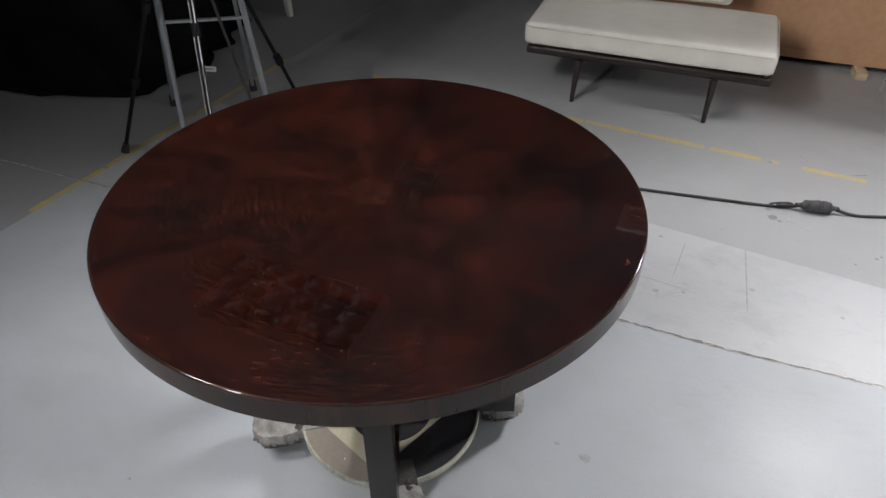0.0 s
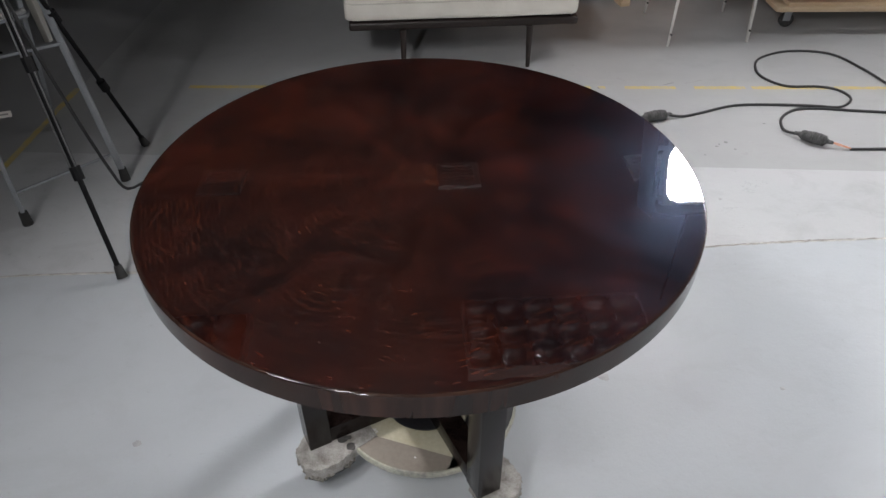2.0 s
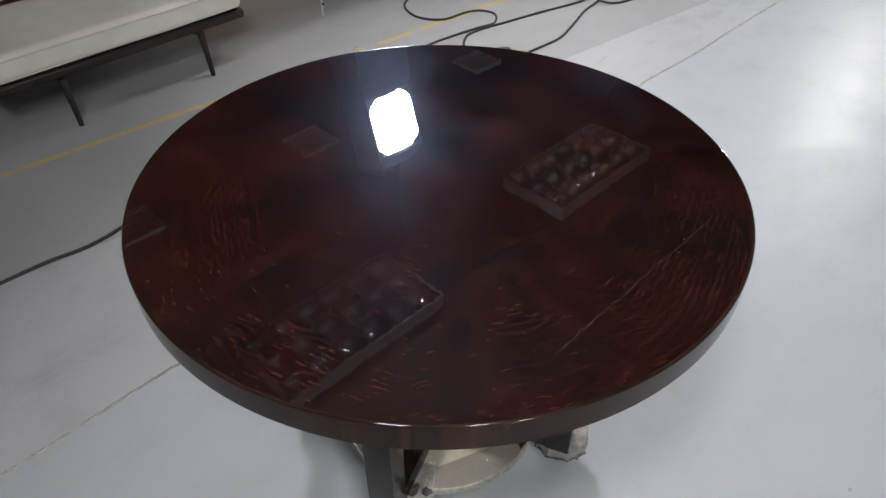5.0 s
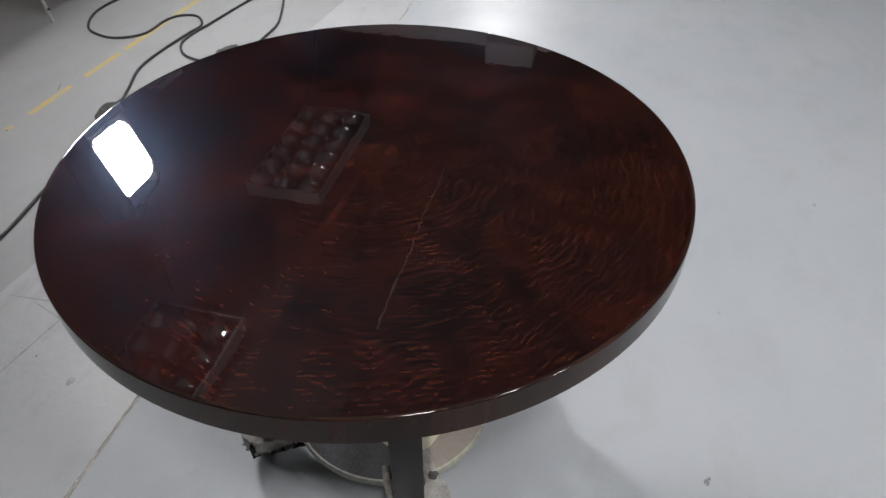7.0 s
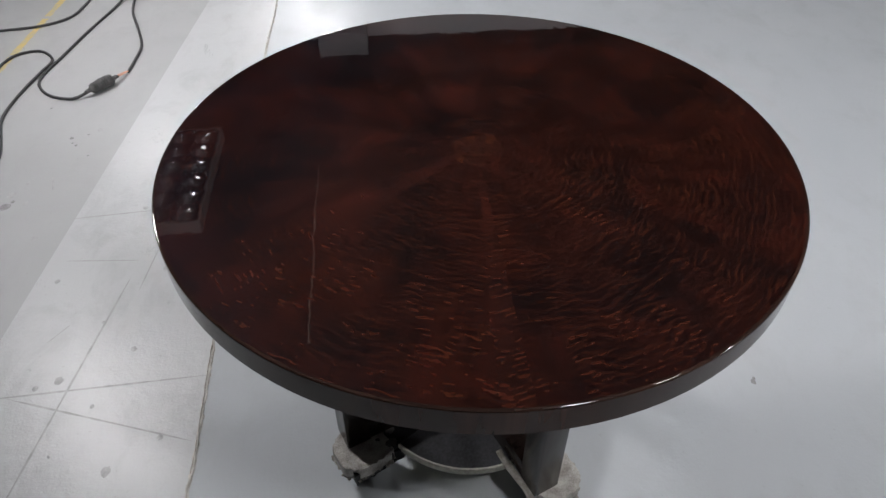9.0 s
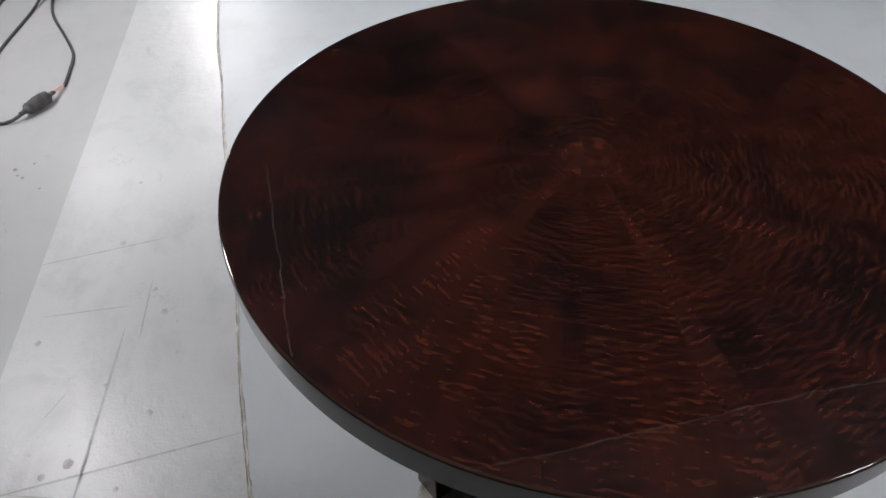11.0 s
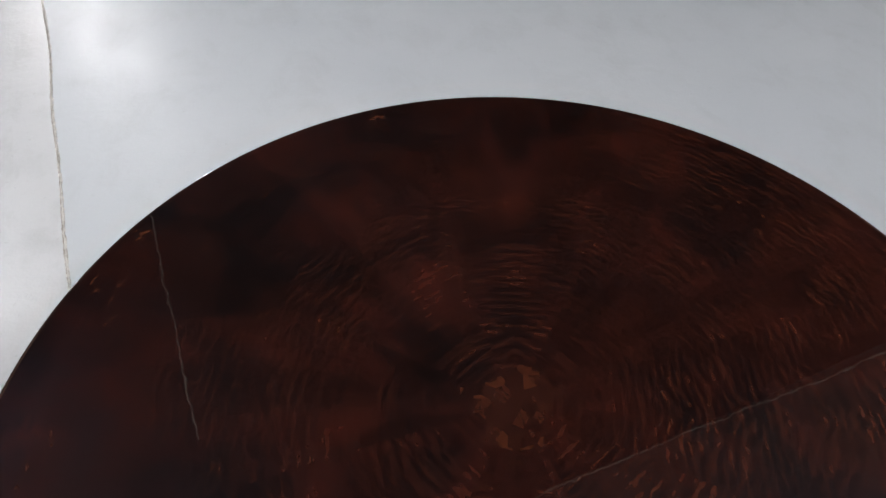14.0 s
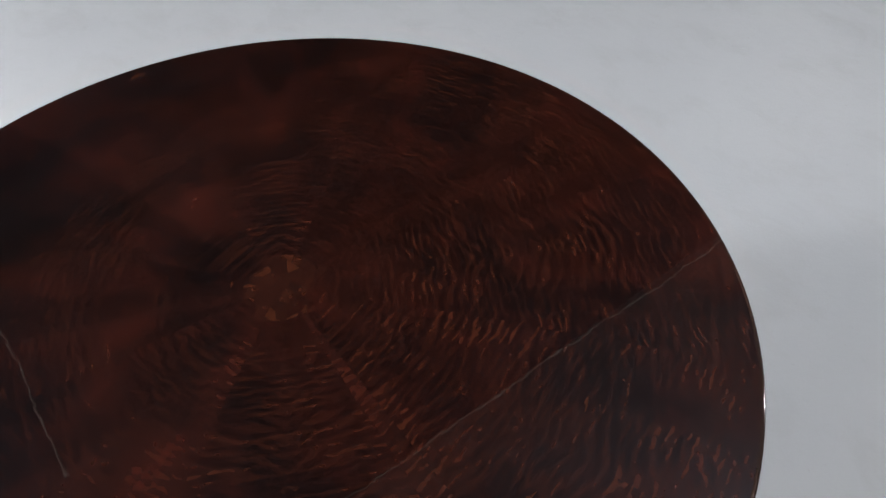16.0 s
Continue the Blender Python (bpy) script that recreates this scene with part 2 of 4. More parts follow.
def weave(name, c1, c2, scale):
    m, nodes, links, bsdf = mat_new(name)
    tc = nodes.new("ShaderNodeTexCoord").outputs["Object"]
    w = nodes.new("ShaderNodeTexWave")
    w.inputs["Scale"].default_value, w.inputs["Distortion"].default_value = scale, 1.5
    links.new(tc, w.inputs[0])
    w2 = nodes.new("ShaderNodeTexWave")
    w2.bands_direction = "Y"
    w2.inputs["Scale"].default_value, w2.inputs["Distortion"].default_value = scale, 1.5
    links.new(tc, w2.inputs[0])
    h = mathn(nodes, links, "MULTIPLY", w.outputs["Fac"], w2.outputs["Fac"])
    big = noise_n(nodes, links, tc, 6, 4)
    r = ramp(nodes, [(0.3, c1), (0.7, c2)])
    links.new(big, r.inputs[0])
    links.new(r.outputs[0], bsdf.inputs["Base Color"])
    bsdf.inputs["Roughness"].default_value = 0.92
    bsdf.inputs["Sheen Weight"].default_value = 0.15
    hh = mathn(nodes, links, "ADD", mathn(nodes, links, "MULTIPLY", h, 0.3), big)
    bump_n(nodes, links, hh, 0.35, 0.006, bsdf)
    return m


def glass_film(name):
    m, nodes, links, bsdf = mat_new(name)
    out = nodes["Material Output"]
    tr, gl = nodes.new("ShaderNodeBsdfTransparent"), nodes.new("ShaderNodeBsdfGlossy")
    gl.inputs["Roughness"].default_value = 0.12
    gl.inputs["Color"].default_value = (0.8, 0.82, 0.85, 1)
    fr = nodes.new("ShaderNodeFresnel")
    fr.inputs[0].default_value = 1.35
    mx = nodes.new("ShaderNodeMixShader")
    links.new(fr.outputs[0], mx.inputs[0])
    links.new(tr.outputs[0], mx.inputs[1])
    links.new(gl.outputs[0], mx.inputs[2])
    links.new(mx.outputs[0], out.inputs[0])
    return m


def glowing(name, colour, strength):
    m, nodes, links, bsdf = mat_new(name)
    bsdf.inputs["Base Color"].default_value = (0.8, 0.8, 0.8, 1)
    bsdf.inputs["Emission Color"].default_value = (*colour, 1)
    bsdf.inputs["Emission Strength"].default_value = strength
    return m


VENEER = veneer_top()
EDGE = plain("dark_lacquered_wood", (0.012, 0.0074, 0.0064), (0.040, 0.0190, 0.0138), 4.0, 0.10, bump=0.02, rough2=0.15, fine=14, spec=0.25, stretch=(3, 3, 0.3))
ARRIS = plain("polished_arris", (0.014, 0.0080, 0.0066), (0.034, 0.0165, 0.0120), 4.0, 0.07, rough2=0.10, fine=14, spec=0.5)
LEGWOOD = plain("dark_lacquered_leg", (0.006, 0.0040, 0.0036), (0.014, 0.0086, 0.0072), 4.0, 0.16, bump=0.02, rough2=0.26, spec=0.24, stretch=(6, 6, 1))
FLOOR_BLUE = floor_paint("floor_paint_blue_grey", (0.408, 0.434, 0.460), (0.452, 0.475, 0.498), 0.26, 0.39, 0.15, 0.46)
FLOOR_WORN = floor_paint("floor_paint_worn", (0.42, 0.432, 0.445), (0.49, 0.50, 0.51), 0.60, 0.34, 0.36, 0.70)
FLOOR_GREY = floor_paint("floor_paint_grey", (0.345, 0.35, 0.355), (0.395, 0.40, 0.405), 0.5, 0.42)
CRACK = plain("dirty_crack", (0.23, 0.21, 0.18), (0.42, 0.395, 0.355), 18, 0.9, bump=0.5)
FLAKE = plain("white_flake", (0.66, 0.65, 0.62), (0.75, 0.74, 0.71), 30, 0.7)
FLOOR_DARKER = floor_paint("darker_grey_floor", (0.285, 0.288, 0.296), (0.33, 0.333, 0.34), 0.25, 0.5)
JOINT = plain("joint_crust", (0.34, 0.32, 0.285), (0.64, 0.625, 0.595), 22, 0.8, bump=0.8)
STAIN = plain("dark_dried_stain", (0.13, 0.13, 0.13), (0.30, 0.30, 0.30), 60, 0.5)
SCUFF = plain("scuff_grey", (0.27, 0.27, 0.27), (0.40, 0.40, 0.405), 30, 0.6)
SPOT = plain("dried_spot", (0.29, 0.29, 0.295), (0.40, 0.40, 0.405), 40, 0.5)
YELLOW = plain("worn_yellow_paint", (0.42, 0.385, 0.26), (0.62, 0.46, 0.12), 18, 0.5, bump=0.2, fine=60)
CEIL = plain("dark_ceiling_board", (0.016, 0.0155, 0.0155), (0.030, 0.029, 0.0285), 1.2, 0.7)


def painted_glow_ceiling():
    """Ceiling board with its light painted in: brighter to the north-west, with blotches."""
    m, nodes, links, bsdf = mat_new("painted_glow_board")
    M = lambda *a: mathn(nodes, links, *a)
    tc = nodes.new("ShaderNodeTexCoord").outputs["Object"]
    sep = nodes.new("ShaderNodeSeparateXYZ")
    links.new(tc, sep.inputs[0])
    # painted brighter to the north-west, black towards the east and the south
    toward_nw = M("ADD", M("MULTIPLY_ADD", sep.outputs[0], -0.33, 0.62), M("MULTIPLY", sep.outputs[1], 0.055))
    lit_tone = M("ADD", toward_nw, M("MULTIPLY", M("SUBTRACT", noise_n(nodes, links, tc, 0.9, 4), 0.5), 0.45))
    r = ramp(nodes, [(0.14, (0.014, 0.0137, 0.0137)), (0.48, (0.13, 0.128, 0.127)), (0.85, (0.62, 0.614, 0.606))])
    links.new(lit_tone, r.inputs[0])
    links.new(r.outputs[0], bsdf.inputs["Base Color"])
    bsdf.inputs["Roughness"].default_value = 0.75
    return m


CEIL_NORTH = painted_glow_ceiling()
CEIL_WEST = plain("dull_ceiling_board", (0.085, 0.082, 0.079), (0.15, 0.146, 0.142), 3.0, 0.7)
SEAM = plain("pale_tape", (0.34, 0.30, 0.26), (0.54, 0.50, 0.44), 12, 0.7)
WALLP = plain("painted_wall", (0.26, 0.265, 0.28), (0.32, 0.325, 0.34), 0.8, 0.7, bump=0.1)
DARKWALL = plain("dark_wall", (0.03, 0.03, 0.032), (0.06, 0.06, 0.06), 0.8, 0.8, bump=0.1)
WHITE = plain("white_enamel", (0.78, 0.78, 0.77), (0.85, 0.85, 0.84), 3, 0.35)
LOUVRE = plain("bright_louvre", (0.50, 0.505, 0.515), (0.60, 0.605, 0.615), 5, 0.10, metal=1.0, rough2=0.125)
HOUSING = plain("dull_white_enamel", (0.30, 0.30, 0.30), (0.40, 0.40, 0.39), 4, 0.5)
DUCT = plain("grey_duct_board", (0.34, 0.345, 0.355), (0.42, 0.425, 0.435), 2.0, 0.6)
CREAM = weave("cream_linen", (0.66, 0.63, 0.57), (0.74, 0.71, 0.65), 220)
PIPING = plain("cream_piping", (0.52, 0.50, 0.45), (0.60, 0.58, 0.52), 30, 0.9)
WALNUT = plain("dark_walnut", (0.012, 0.0075, 0.0065), (0.026, 0.0165, 0.0140), 5, 0.42, bump=0.1, stretch=(1, 8, 8))
CARDBOARD = plain("brown_cardboard", (0.42, 0.235, 0.130), (0.54, 0.315, 0.18), 1.6, 0.85, bump=0.15)
PLY = plain("pale_plywood", (0.52, 0.39, 0.25), (0.66, 0.52, 0.36), 3, 0.6, bump=0.1, stretch=(1, 9, 9))
ALU = plain("brushed_aluminium", (0.26, 0.275, 0.29), (0.36, 0.375, 0.39), 6, 0.48, metal=0.6, bump=0.05, stretch=(8, 8, 1))
SMOKED = plain("smoked_grey_panel", (0.075, 0.077, 0.080), (0.12, 0.122, 0.126), 3, 0.12)
CHROME = plain("satin_chrome", (0.55, 0.54, 0.52), (0.68, 0.67, 0.65), 9, 0.38, metal=0.55, stretch=(6, 6, 1))
BLACK = plain("black_metal", (0.005, 0.005, 0.0055), (0.011, 0.011, 0.012), 6, 0.40, bump=0.03, spec=0.12)
HIGHLIGHT_LINE = plain("highlight_line_metal", (0.24, 0.24, 0.245), (0.36, 0.36, 0.365), 8, 0.28, metal=1.0)
RUBBER = plain("black_rubber", (0.014, 0.014, 0.014), (0.030, 0.029, 0.028), 20, 0.65, bump=0.2)
CABLE = plain("dusty_black_cable", (0.014, 0.014, 0.015), (0.036, 0.036, 0.037), 14, 0.5, bump=0.1)
TAPE = plain("grey_taped_plug", (0.014, 0.014, 0.015), (0.10, 0.10, 0.10), 30, 0.55, bump=0.6, stretch=(3, 1, 1))
COPPER = plain("orange_wire", (0.55, 0.22, 0.12), (0.70, 0.38, 0.26), 30, 0.45)
CLOTH = plain("black_cloth", (0.0035, 0.0035, 0.004), (0.009, 0.009, 0.010), 4, 0.95, bump=0.4, spec=0.1)
FLAP = plain("matt_black_flap", (0.0008, 0.0008, 0.0008), (0.0016, 0.0016, 0.0016), 6, 0.9, spec=0.03)
DUSTY = plain("dusty_dolly", (0.20, 0.185, 0.165), (0.50, 0.485, 0.46), 26, 0.9, bump=0.9)
CRUST = plain("dust_crust", (0.16, 0.145, 0.12), (0.42, 0.40, 0.365), 60, 0.95, bump=1.0)
CRINKLED = plain("crinkled_white_film", (0.42, 0.42, 0.43), (0.72, 0.72, 0.72), 40, 0.25, bump=0.6)
GRIME = plain("dark_grime", (0.035, 0.033, 0.031), (0.12, 0.115, 0.11), 22, 0.85, bump=1.0)
HOOP = plain("cream_hoop", (0.20, 0.20, 0.19), (0.52, 0.51, 0.41), 6, 0.5, bump=0.1)
BOARD_CREAM = plain("cream_board", (0.48, 0.44, 0.30), (0.60, 0.57, 0.44), 6, 0.6)
BOARD_BROWN = plain("brown_board", (0.24, 0.205, 0.175), (0.31, 0.27, 0.23), 6, 0.6, bump=0.05)
BOARD_BLACK = plain("black_board", (0.012, 0.012, 0.014), (0.030, 0.030, 0.034), 7, 0.35)
BOARD_GREY = plain("smudged_grey_board", (0.010, 0.010, 0.011), (0.060, 0.060, 0.066), 9, 0.30)
PAPER = plain("white_label", (0.62, 0.60, 0.55), (0.70, 0.68, 0.63), 8, 0.7)
INK = plain("grey_ink", (0.25, 0.24, 0.23), (0.32, 0.31, 0.30), 20, 0.8)
FILM = glass_film("clear_plastic_film")
BULKHEAD = plain("white_bulkhead", (0.66, 0.67, 0.69), (0.74, 0.75, 0.77), 0.8, 0.7, bump=0.1)
GLOWS = [glowing("flood_glass", COOL, w / (GLASS_W * GLASS_H * math.pi)) for _, _, w in FLOODS]

# ---- mesh helpers ----


def thing(name, at=(0, 0, 0), rz=0.0, label="", category="", group="", kind=""):
    ob = new(name)
    ob.empty_display_size = 0.1
    ob.matrix_world = pose(*at, 0, 0, rz)
    return tagged(ob, label, category, group, kind)


def part(name, bm, material, parent=None, label="", smooth=True, kind=""):
    me = bpy.data.meshes.new(name)
    if smooth:
        for f in bm.faces:
            f.smooth = True
    bm.to_mesh(me)
    bm.free()
    for mt in material if isinstance(material, (list, tuple)) else [material]:
        me.materials.append(mt)
    ob = new(name, me)
    if parent is not None:
        ob.parent = parent
    if smooth:
        me.set_sharp_from_angle(angle=radians(35))
    return tagged(ob, label, kind=kind)


def box_bm(sx, sy, sz, at=(0, 0, 0), bevel=0.0, seg=2, turn=None):
    bm = bmesh.new()
    bmesh.ops.create_cube(bm, size=1.0, matrix=Matrix.Diagonal((sx, sy, sz, 1)))
    if bevel:
        bmesh.ops.bevel(bm, geom=bm.edges[:], offset=bevel, segments=seg, profile=0.6, affect="EDGES")
    m = Matrix.Translation(at)
    if turn is not None:
        m = m @ turn
    bm.transform(m)
    return bm


def join_bm(*bms):
    out = bmesh.new()
    for b in bms:
        me = bpy.data.meshes.new("tmp")
        b.to_mesh(me)
        b.free()
        out.from_mesh(me)
        bpy.data.meshes.remove(me)
    return out


def lathe_bm(profile, seg=48, a0=0.0, a1=2 * math.pi):
    """Turns (r, z) points round z."""
    bm = bmesh.new()
    full = abs(a1 - a0 - 2 * math.pi) < 1e-6
    n = seg if full else seg + 1
    rings = []
    for r, z in profile:
        if r < 1e-6:
            rings.append([bm.verts.new((0, 0, z))])
        else:
            rings.append([bm.verts.new((r * math.cos(a0 + (a1 - a0) * i / seg), r * math.sin(a0 + (a1 - a0) * i / seg), z)) for i in range(n)])
    for a, b in zip(rings, rings[1:]):
        for i in range(seg):
            j = (i + 1) % n
            if len(a) == 1 and len(b) == 1:
                continue
            if len(a) == 1:
                bm.faces.new((a[0], b[i], b[j]))
            elif len(b) == 1:
                bm.faces.new((a[i], a[j], b[0]))
            else:
                bm.faces.new((a[i], a[j], b[j], b[i]))
    bmesh.ops.recalc_face_normals(bm, faces=bm.faces[:])
    return bm


def glide(points, step=0.03):
    """A smooth line through the points (Catmull-Rom)."""
    p = [Vector(q) for q in points]
    p = [p[0] * 2 - p[1]] + p + [p[-1] * 2 - p[-2]]
    out = []
    for i in range(1, len(p) - 2):
        n = max(2, int((p[i + 1] - p[i]).length / step))
        for k in range(n):
            t = k / n
            out.append(0.5 * (2 * p[i] + (p[i + 1] - p[i - 1]) * t + (2 * p[i - 1] - 5 * p[i] + 4 * p[i + 1] - p[i + 2]) * t * t
                              + (3 * p[i] - p[i - 1] - 3 * p[i + 1] + p[i + 2]) * t ** 3))
    out.append(p[-2])
    return out


def tube_bm(line, radius, seg=10, flat=1.0):
    """A tube along a line; radius is one number or one for each point."""
    bm = bmesh.new()
    line = [Vector(q) for q in line]
    rad = radius if isinstance(radius, (list, tuple)) else [radius] * len(line)
    rings, up = [], None
    for i, q in enumerate(line):
        d = (line[min(i + 1, len(line) - 1)] - line[max(i - 1, 0)]).normalized()
        if up is None:
            up = Vector((0, 0, 1)) if abs(d.z) < 0.9 else Vector((1, 0, 0))
        side = d.cross(up).normalized()
        up = side.cross(d).normalized()
        rings.append([bm.verts.new(q + rad[i] * (math.cos(a) * side + flat * math.sin(a) * up))
                      for a in (2 * math.pi * k / seg for k in range(seg))])
    for a, b in zip(rings, rings[1:]):
        for k in range(seg):
            bm.faces.new((a[k], a[(k + 1) % seg], b[(k + 1) % seg], b[k]))
    bm.faces.new(rings[0][::-1])
    bm.faces.new(rings[-1])
    bmesh.ops.recalc_face_normals(bm, faces=bm.faces[:])
    return bm


def bar_bm(a, b, w1, d1, w2=None, d2=None, bevel=0.003, up=(0, 0, 1)):
    """A squared bar from a to b that may taper."""
    a, b = Vector(a), Vector(b)
    w2, d2 = w2 or w1, d2 or d1
    d = (b - a).normalized()
    side = d.cross(Vector(up))
    side = (side if side.length > 1e-4 else d.cross(Vector((0, 1, 0)))).normalized()
    top = side.cross(d).normalized()
    bm = bmesh.new()
    v = [bm.verts.new(p + side * w * sx * 0.5 + top * h * sy * 0.5) for p, w, h in ((a, w1, d1), (b, w2, d2)) for sx, sy in ((-1, -1), (1, -1), (1, 1), (-1, 1))]
    for f in ((3, 2, 1, 0), (4, 5, 6, 7), (0, 1, 5, 4), (1, 2, 6, 5), (2, 3, 7, 6), (3, 0, 4, 7)):
        bm.faces.new([v[i] for i in f])
    if bevel:
        bmesh.ops.bevel(bm, geom=bm.edges[:], offset=bevel, segments=2, profile=0.6, affect="EDGES")
    bmesh.ops.recalc_face_normals(bm, faces=bm.faces[:])
    return bm


def prism_bm(outline, z0, z1, bevel=0.0):
    """An outline in plan, raised from z0 to z1."""
    bm = bmesh.new()
    lo = [bm.verts.new((x, y, z0)) for x, y in outline]
    hi = [bm.verts.new((x, y, z1)) for x, y in outline]
    bm.faces.new(lo[::-1])
    top = bm.faces.new(hi)
    n = len(lo)
    for i in range(n):
        bm.faces.new((lo[i], lo[(i + 1) % n], hi[(i + 1) % n], hi[i]))
    if bevel:
        bmesh.ops.bevel(bm, geom=list(top.edges), offset=bevel, segments=2, profile=0.6, affect="EDGES")
    bmesh.ops.recalc_face_normals(bm, faces=bm.faces[:])
    return bm


def rough_up(bm, amount, scale, seed=0.0):
    for v in bm.verts:
        v.co += noise.noise_vector(v.co * scale + Vector((seed, seed * 2, 0))) * amount
    return bm


# ---- the hall ----
X0, X1, Y0, Y1 = -9.0, 14.0, -9.0, 8.0
CEIL_Z, CEIL_X = 3.50, 6.0


def crack_y(x):
    return 0.7365 + 0.0055 * x + 0.008 * math.sin(x * 5.1) * math.sin(x * 1.7)


def seam_y(x):
    return 1.436 - 0.105 * x


def build_floor():
    bm = bmesh.new()
    xs = [X0 + (X1 - X0) * i / 60 for i in range(61)]
    lines = [lambda x: Y0, crack_y, seam_y, lambda x: Y1]
    grid = [[bm.verts.new((x, fn(x), 0)) for x in xs] for fn in lines]
    for k in range(3):
        for i in range(60):
            f = bm.faces.new((grid[k][i], grid[k][i + 1], grid[k + 1][i + 1], grid[k + 1][i]))
            f.material_index = k
    # a darker grey beyond the side run of the yellow line
    cut, side = Vector((-1.955, 0.45, 0)), Vector((1.83, -0.165, 0)).normalized()
    bmesh.ops.bisect_plane(bm, geom=bm.verts[:] + bm.edges[:] + bm.faces[:], plane_co=cut, plane_no=side)
    for f in bm.faces:
        if (f.calc_center_median() - cut).dot(side) < 0:
            f.material_index = 3
    return part("floor", bm, [FLOOR_BLUE, FLOOR_WORN, FLOOR_GREY, FLOOR_DARKER], None, "pale blue-grey painted concrete workshop floor, worn and scuffed", smooth=False, kind="structure")


FLOOR = build_floor()
tagged(FLOOR, category="floor")


def ribbon_bm(x0, x1, fn, half, height, step=0.012, jag=0.5, seed=0):
    """A ragged raised strip across the floor."""
    rnd = random.Random(seed)
    bm = bmesh.new()
    n = int((x1 - x0) / step)
    prev = None
    for i in range(n + 1):
        x = x0 + (x1 - x0) * i / n
        y = fn(x) + rnd.uniform(-1, 1) * half * 0.25
        a, b = half * (1 + jag * rnd.uniform(-1, 1)), half * (1 + jag * rnd.uniform(-1, 1))
        h = height * (1 + 0.7 * rnd.uniform(-1, 1))
        cur = [bm.verts.new(q) for q in ((x, y - a, 0.0006), (x, y - a * 0.4, h), (x, y + b * 0.3, h * 0.3 + 0.0008), (x, y + b, 0.0006))]
        if prev:
            for k in range(3):
                bm.faces.new((prev[k], cur[k], cur[k + 1], prev[k + 1]))
        prev = cur
    bmesh.ops.recalc_face_normals(bm, faces=bm.faces[:])
    return bm


part("floor_joint", ribbon_bm(-4.0, 7.0, crack_y, 0.0050, 0.0032, seed=3), JOINT, FLOOR, "ragged crusted joint across the concrete floor")
part("joint_crack", ribbon_bm(-4.0, 7.0, lambda x: crack_y(x) + 0.0035 + 0.0015 * math.sin(9 * x), 0.0019, 0.0030, seed=8, jag=0.7), CRACK, FLOOR, "thin dirty crack along the joint")


def strip_bm(a, b, w, z=0.0008, seed=0, n=24, fade=True):
    rnd = random.Random(seed)
    a, b = Vector((*a, z)), Vector((*b, z))
    d = (b - a)
    side = Vector((-d.y, d.x, 0)).normalized()
    bm = bmesh.new()
    prev = None
    for i in range(n + 1):
        t = i / n
        q = a + d * t
        ww = w * (0.75 + 0.4 * rnd.random()) * (min(1, 6 * t + 0.15, 6 * (1 - t) + 0.15) if fade else 1)
        cur = (bm.verts.new(q - side * ww * 0.5), bm.verts.new(q + side * ww * 0.5))
        if prev:
            bm.faces.new((prev[0], cur[0], cur[1], prev[1]))
        prev = cur
    return bm


def yellow_y(x):
    return 2.176 - 0.068 * x


# worn yellow line: the dashes left of it, and the two side runs
rnd = random.Random(4)
RUNS = [(-1.2, -0.62), (-0.60, -0.16), (-0.15, 0.09), (0.10, 0.385), (0.39, 0.54), (0.545, 0.71), (0.74, 0.98), (1.02, 1.06), (1.165, 1.44), (1.54, 1.815), (1.85, 2.28), (2.30, 2.72), (2.75, 3.08)]
DASHES = [((xa, yellow_y(xa)), (xb, yellow_y(xb))) for xa, xb in RUNS]
DASHES += [((3.06, 2.0), (3.12, 2.75)), ((-1.97, 0.45), (-1.93, 0.85)), ((-1.93, 0.87), (-1.88, 1.45)), ((-1.87, 1.47), (-1.80, 2.28))]
for i, (a, b) in enumerate(DASHES):
    part("yellow_dash", strip_bm(a, b, 0.036, 0.0008, i, 16, False), YELLOW, FLOOR, "worn yellow painted floor line" if i == 0 else "", smooth=False)
SCRATCHES = [((-0.22, 1.20), (0.62, 1.06), 0.007), ((0.15, 1.40), (0.18, 0.745), 0.006), ((0.15, 1.30), (-0.04, 0.75), 0.006), ((0.95, 1.35), (0.98, 0.95), 0.006),
             ((0.55, 1.02), (0.80, 0.99), 0.004), ((1.5, 2.12), (1.62, 2.16), 0.006), ((1.15, 2.22), (1.19, 2.17), 0.007), ((2.35, 1.98), (2.45, 2.03), 0.005),
             ((1.13, 1.47), (1.23, 1.50), 0.005), ((0.35, 1.25), (0.42, 1.20), 0.004), ((0.72, 1.30), (0.70, 1.05), 0.004)]
for i, (a, b, w) in enumerate(SCRATCHES):
    part("floor_scratch", strip_bm(a, b, w, 0.0007, 50 + i), SCUFF, FLOOR, smooth=False)


def blob_bm(x, y, r, seed, z=0.0009):
    rnd = random.Random(seed)
    n = 12
    bm = bmesh.new()
    c = bm.verts.new((x, y, z + 0.0012))
    ph = rnd.random() * 6
    ring = [bm.verts.new((x + r * (0.75 + 0.35 * rnd.random()) * math.cos(2 * math.pi * k / n + ph) * 1.2, y + r * (0.75 + 0.35 * rnd.random()) * math.sin(2 * math.pi * k / n + ph), z)) for k in range(n)]
    for k in range(n):
        bm.faces.new((c, ring[k], ring[(k + 1) % n]))
    return bm


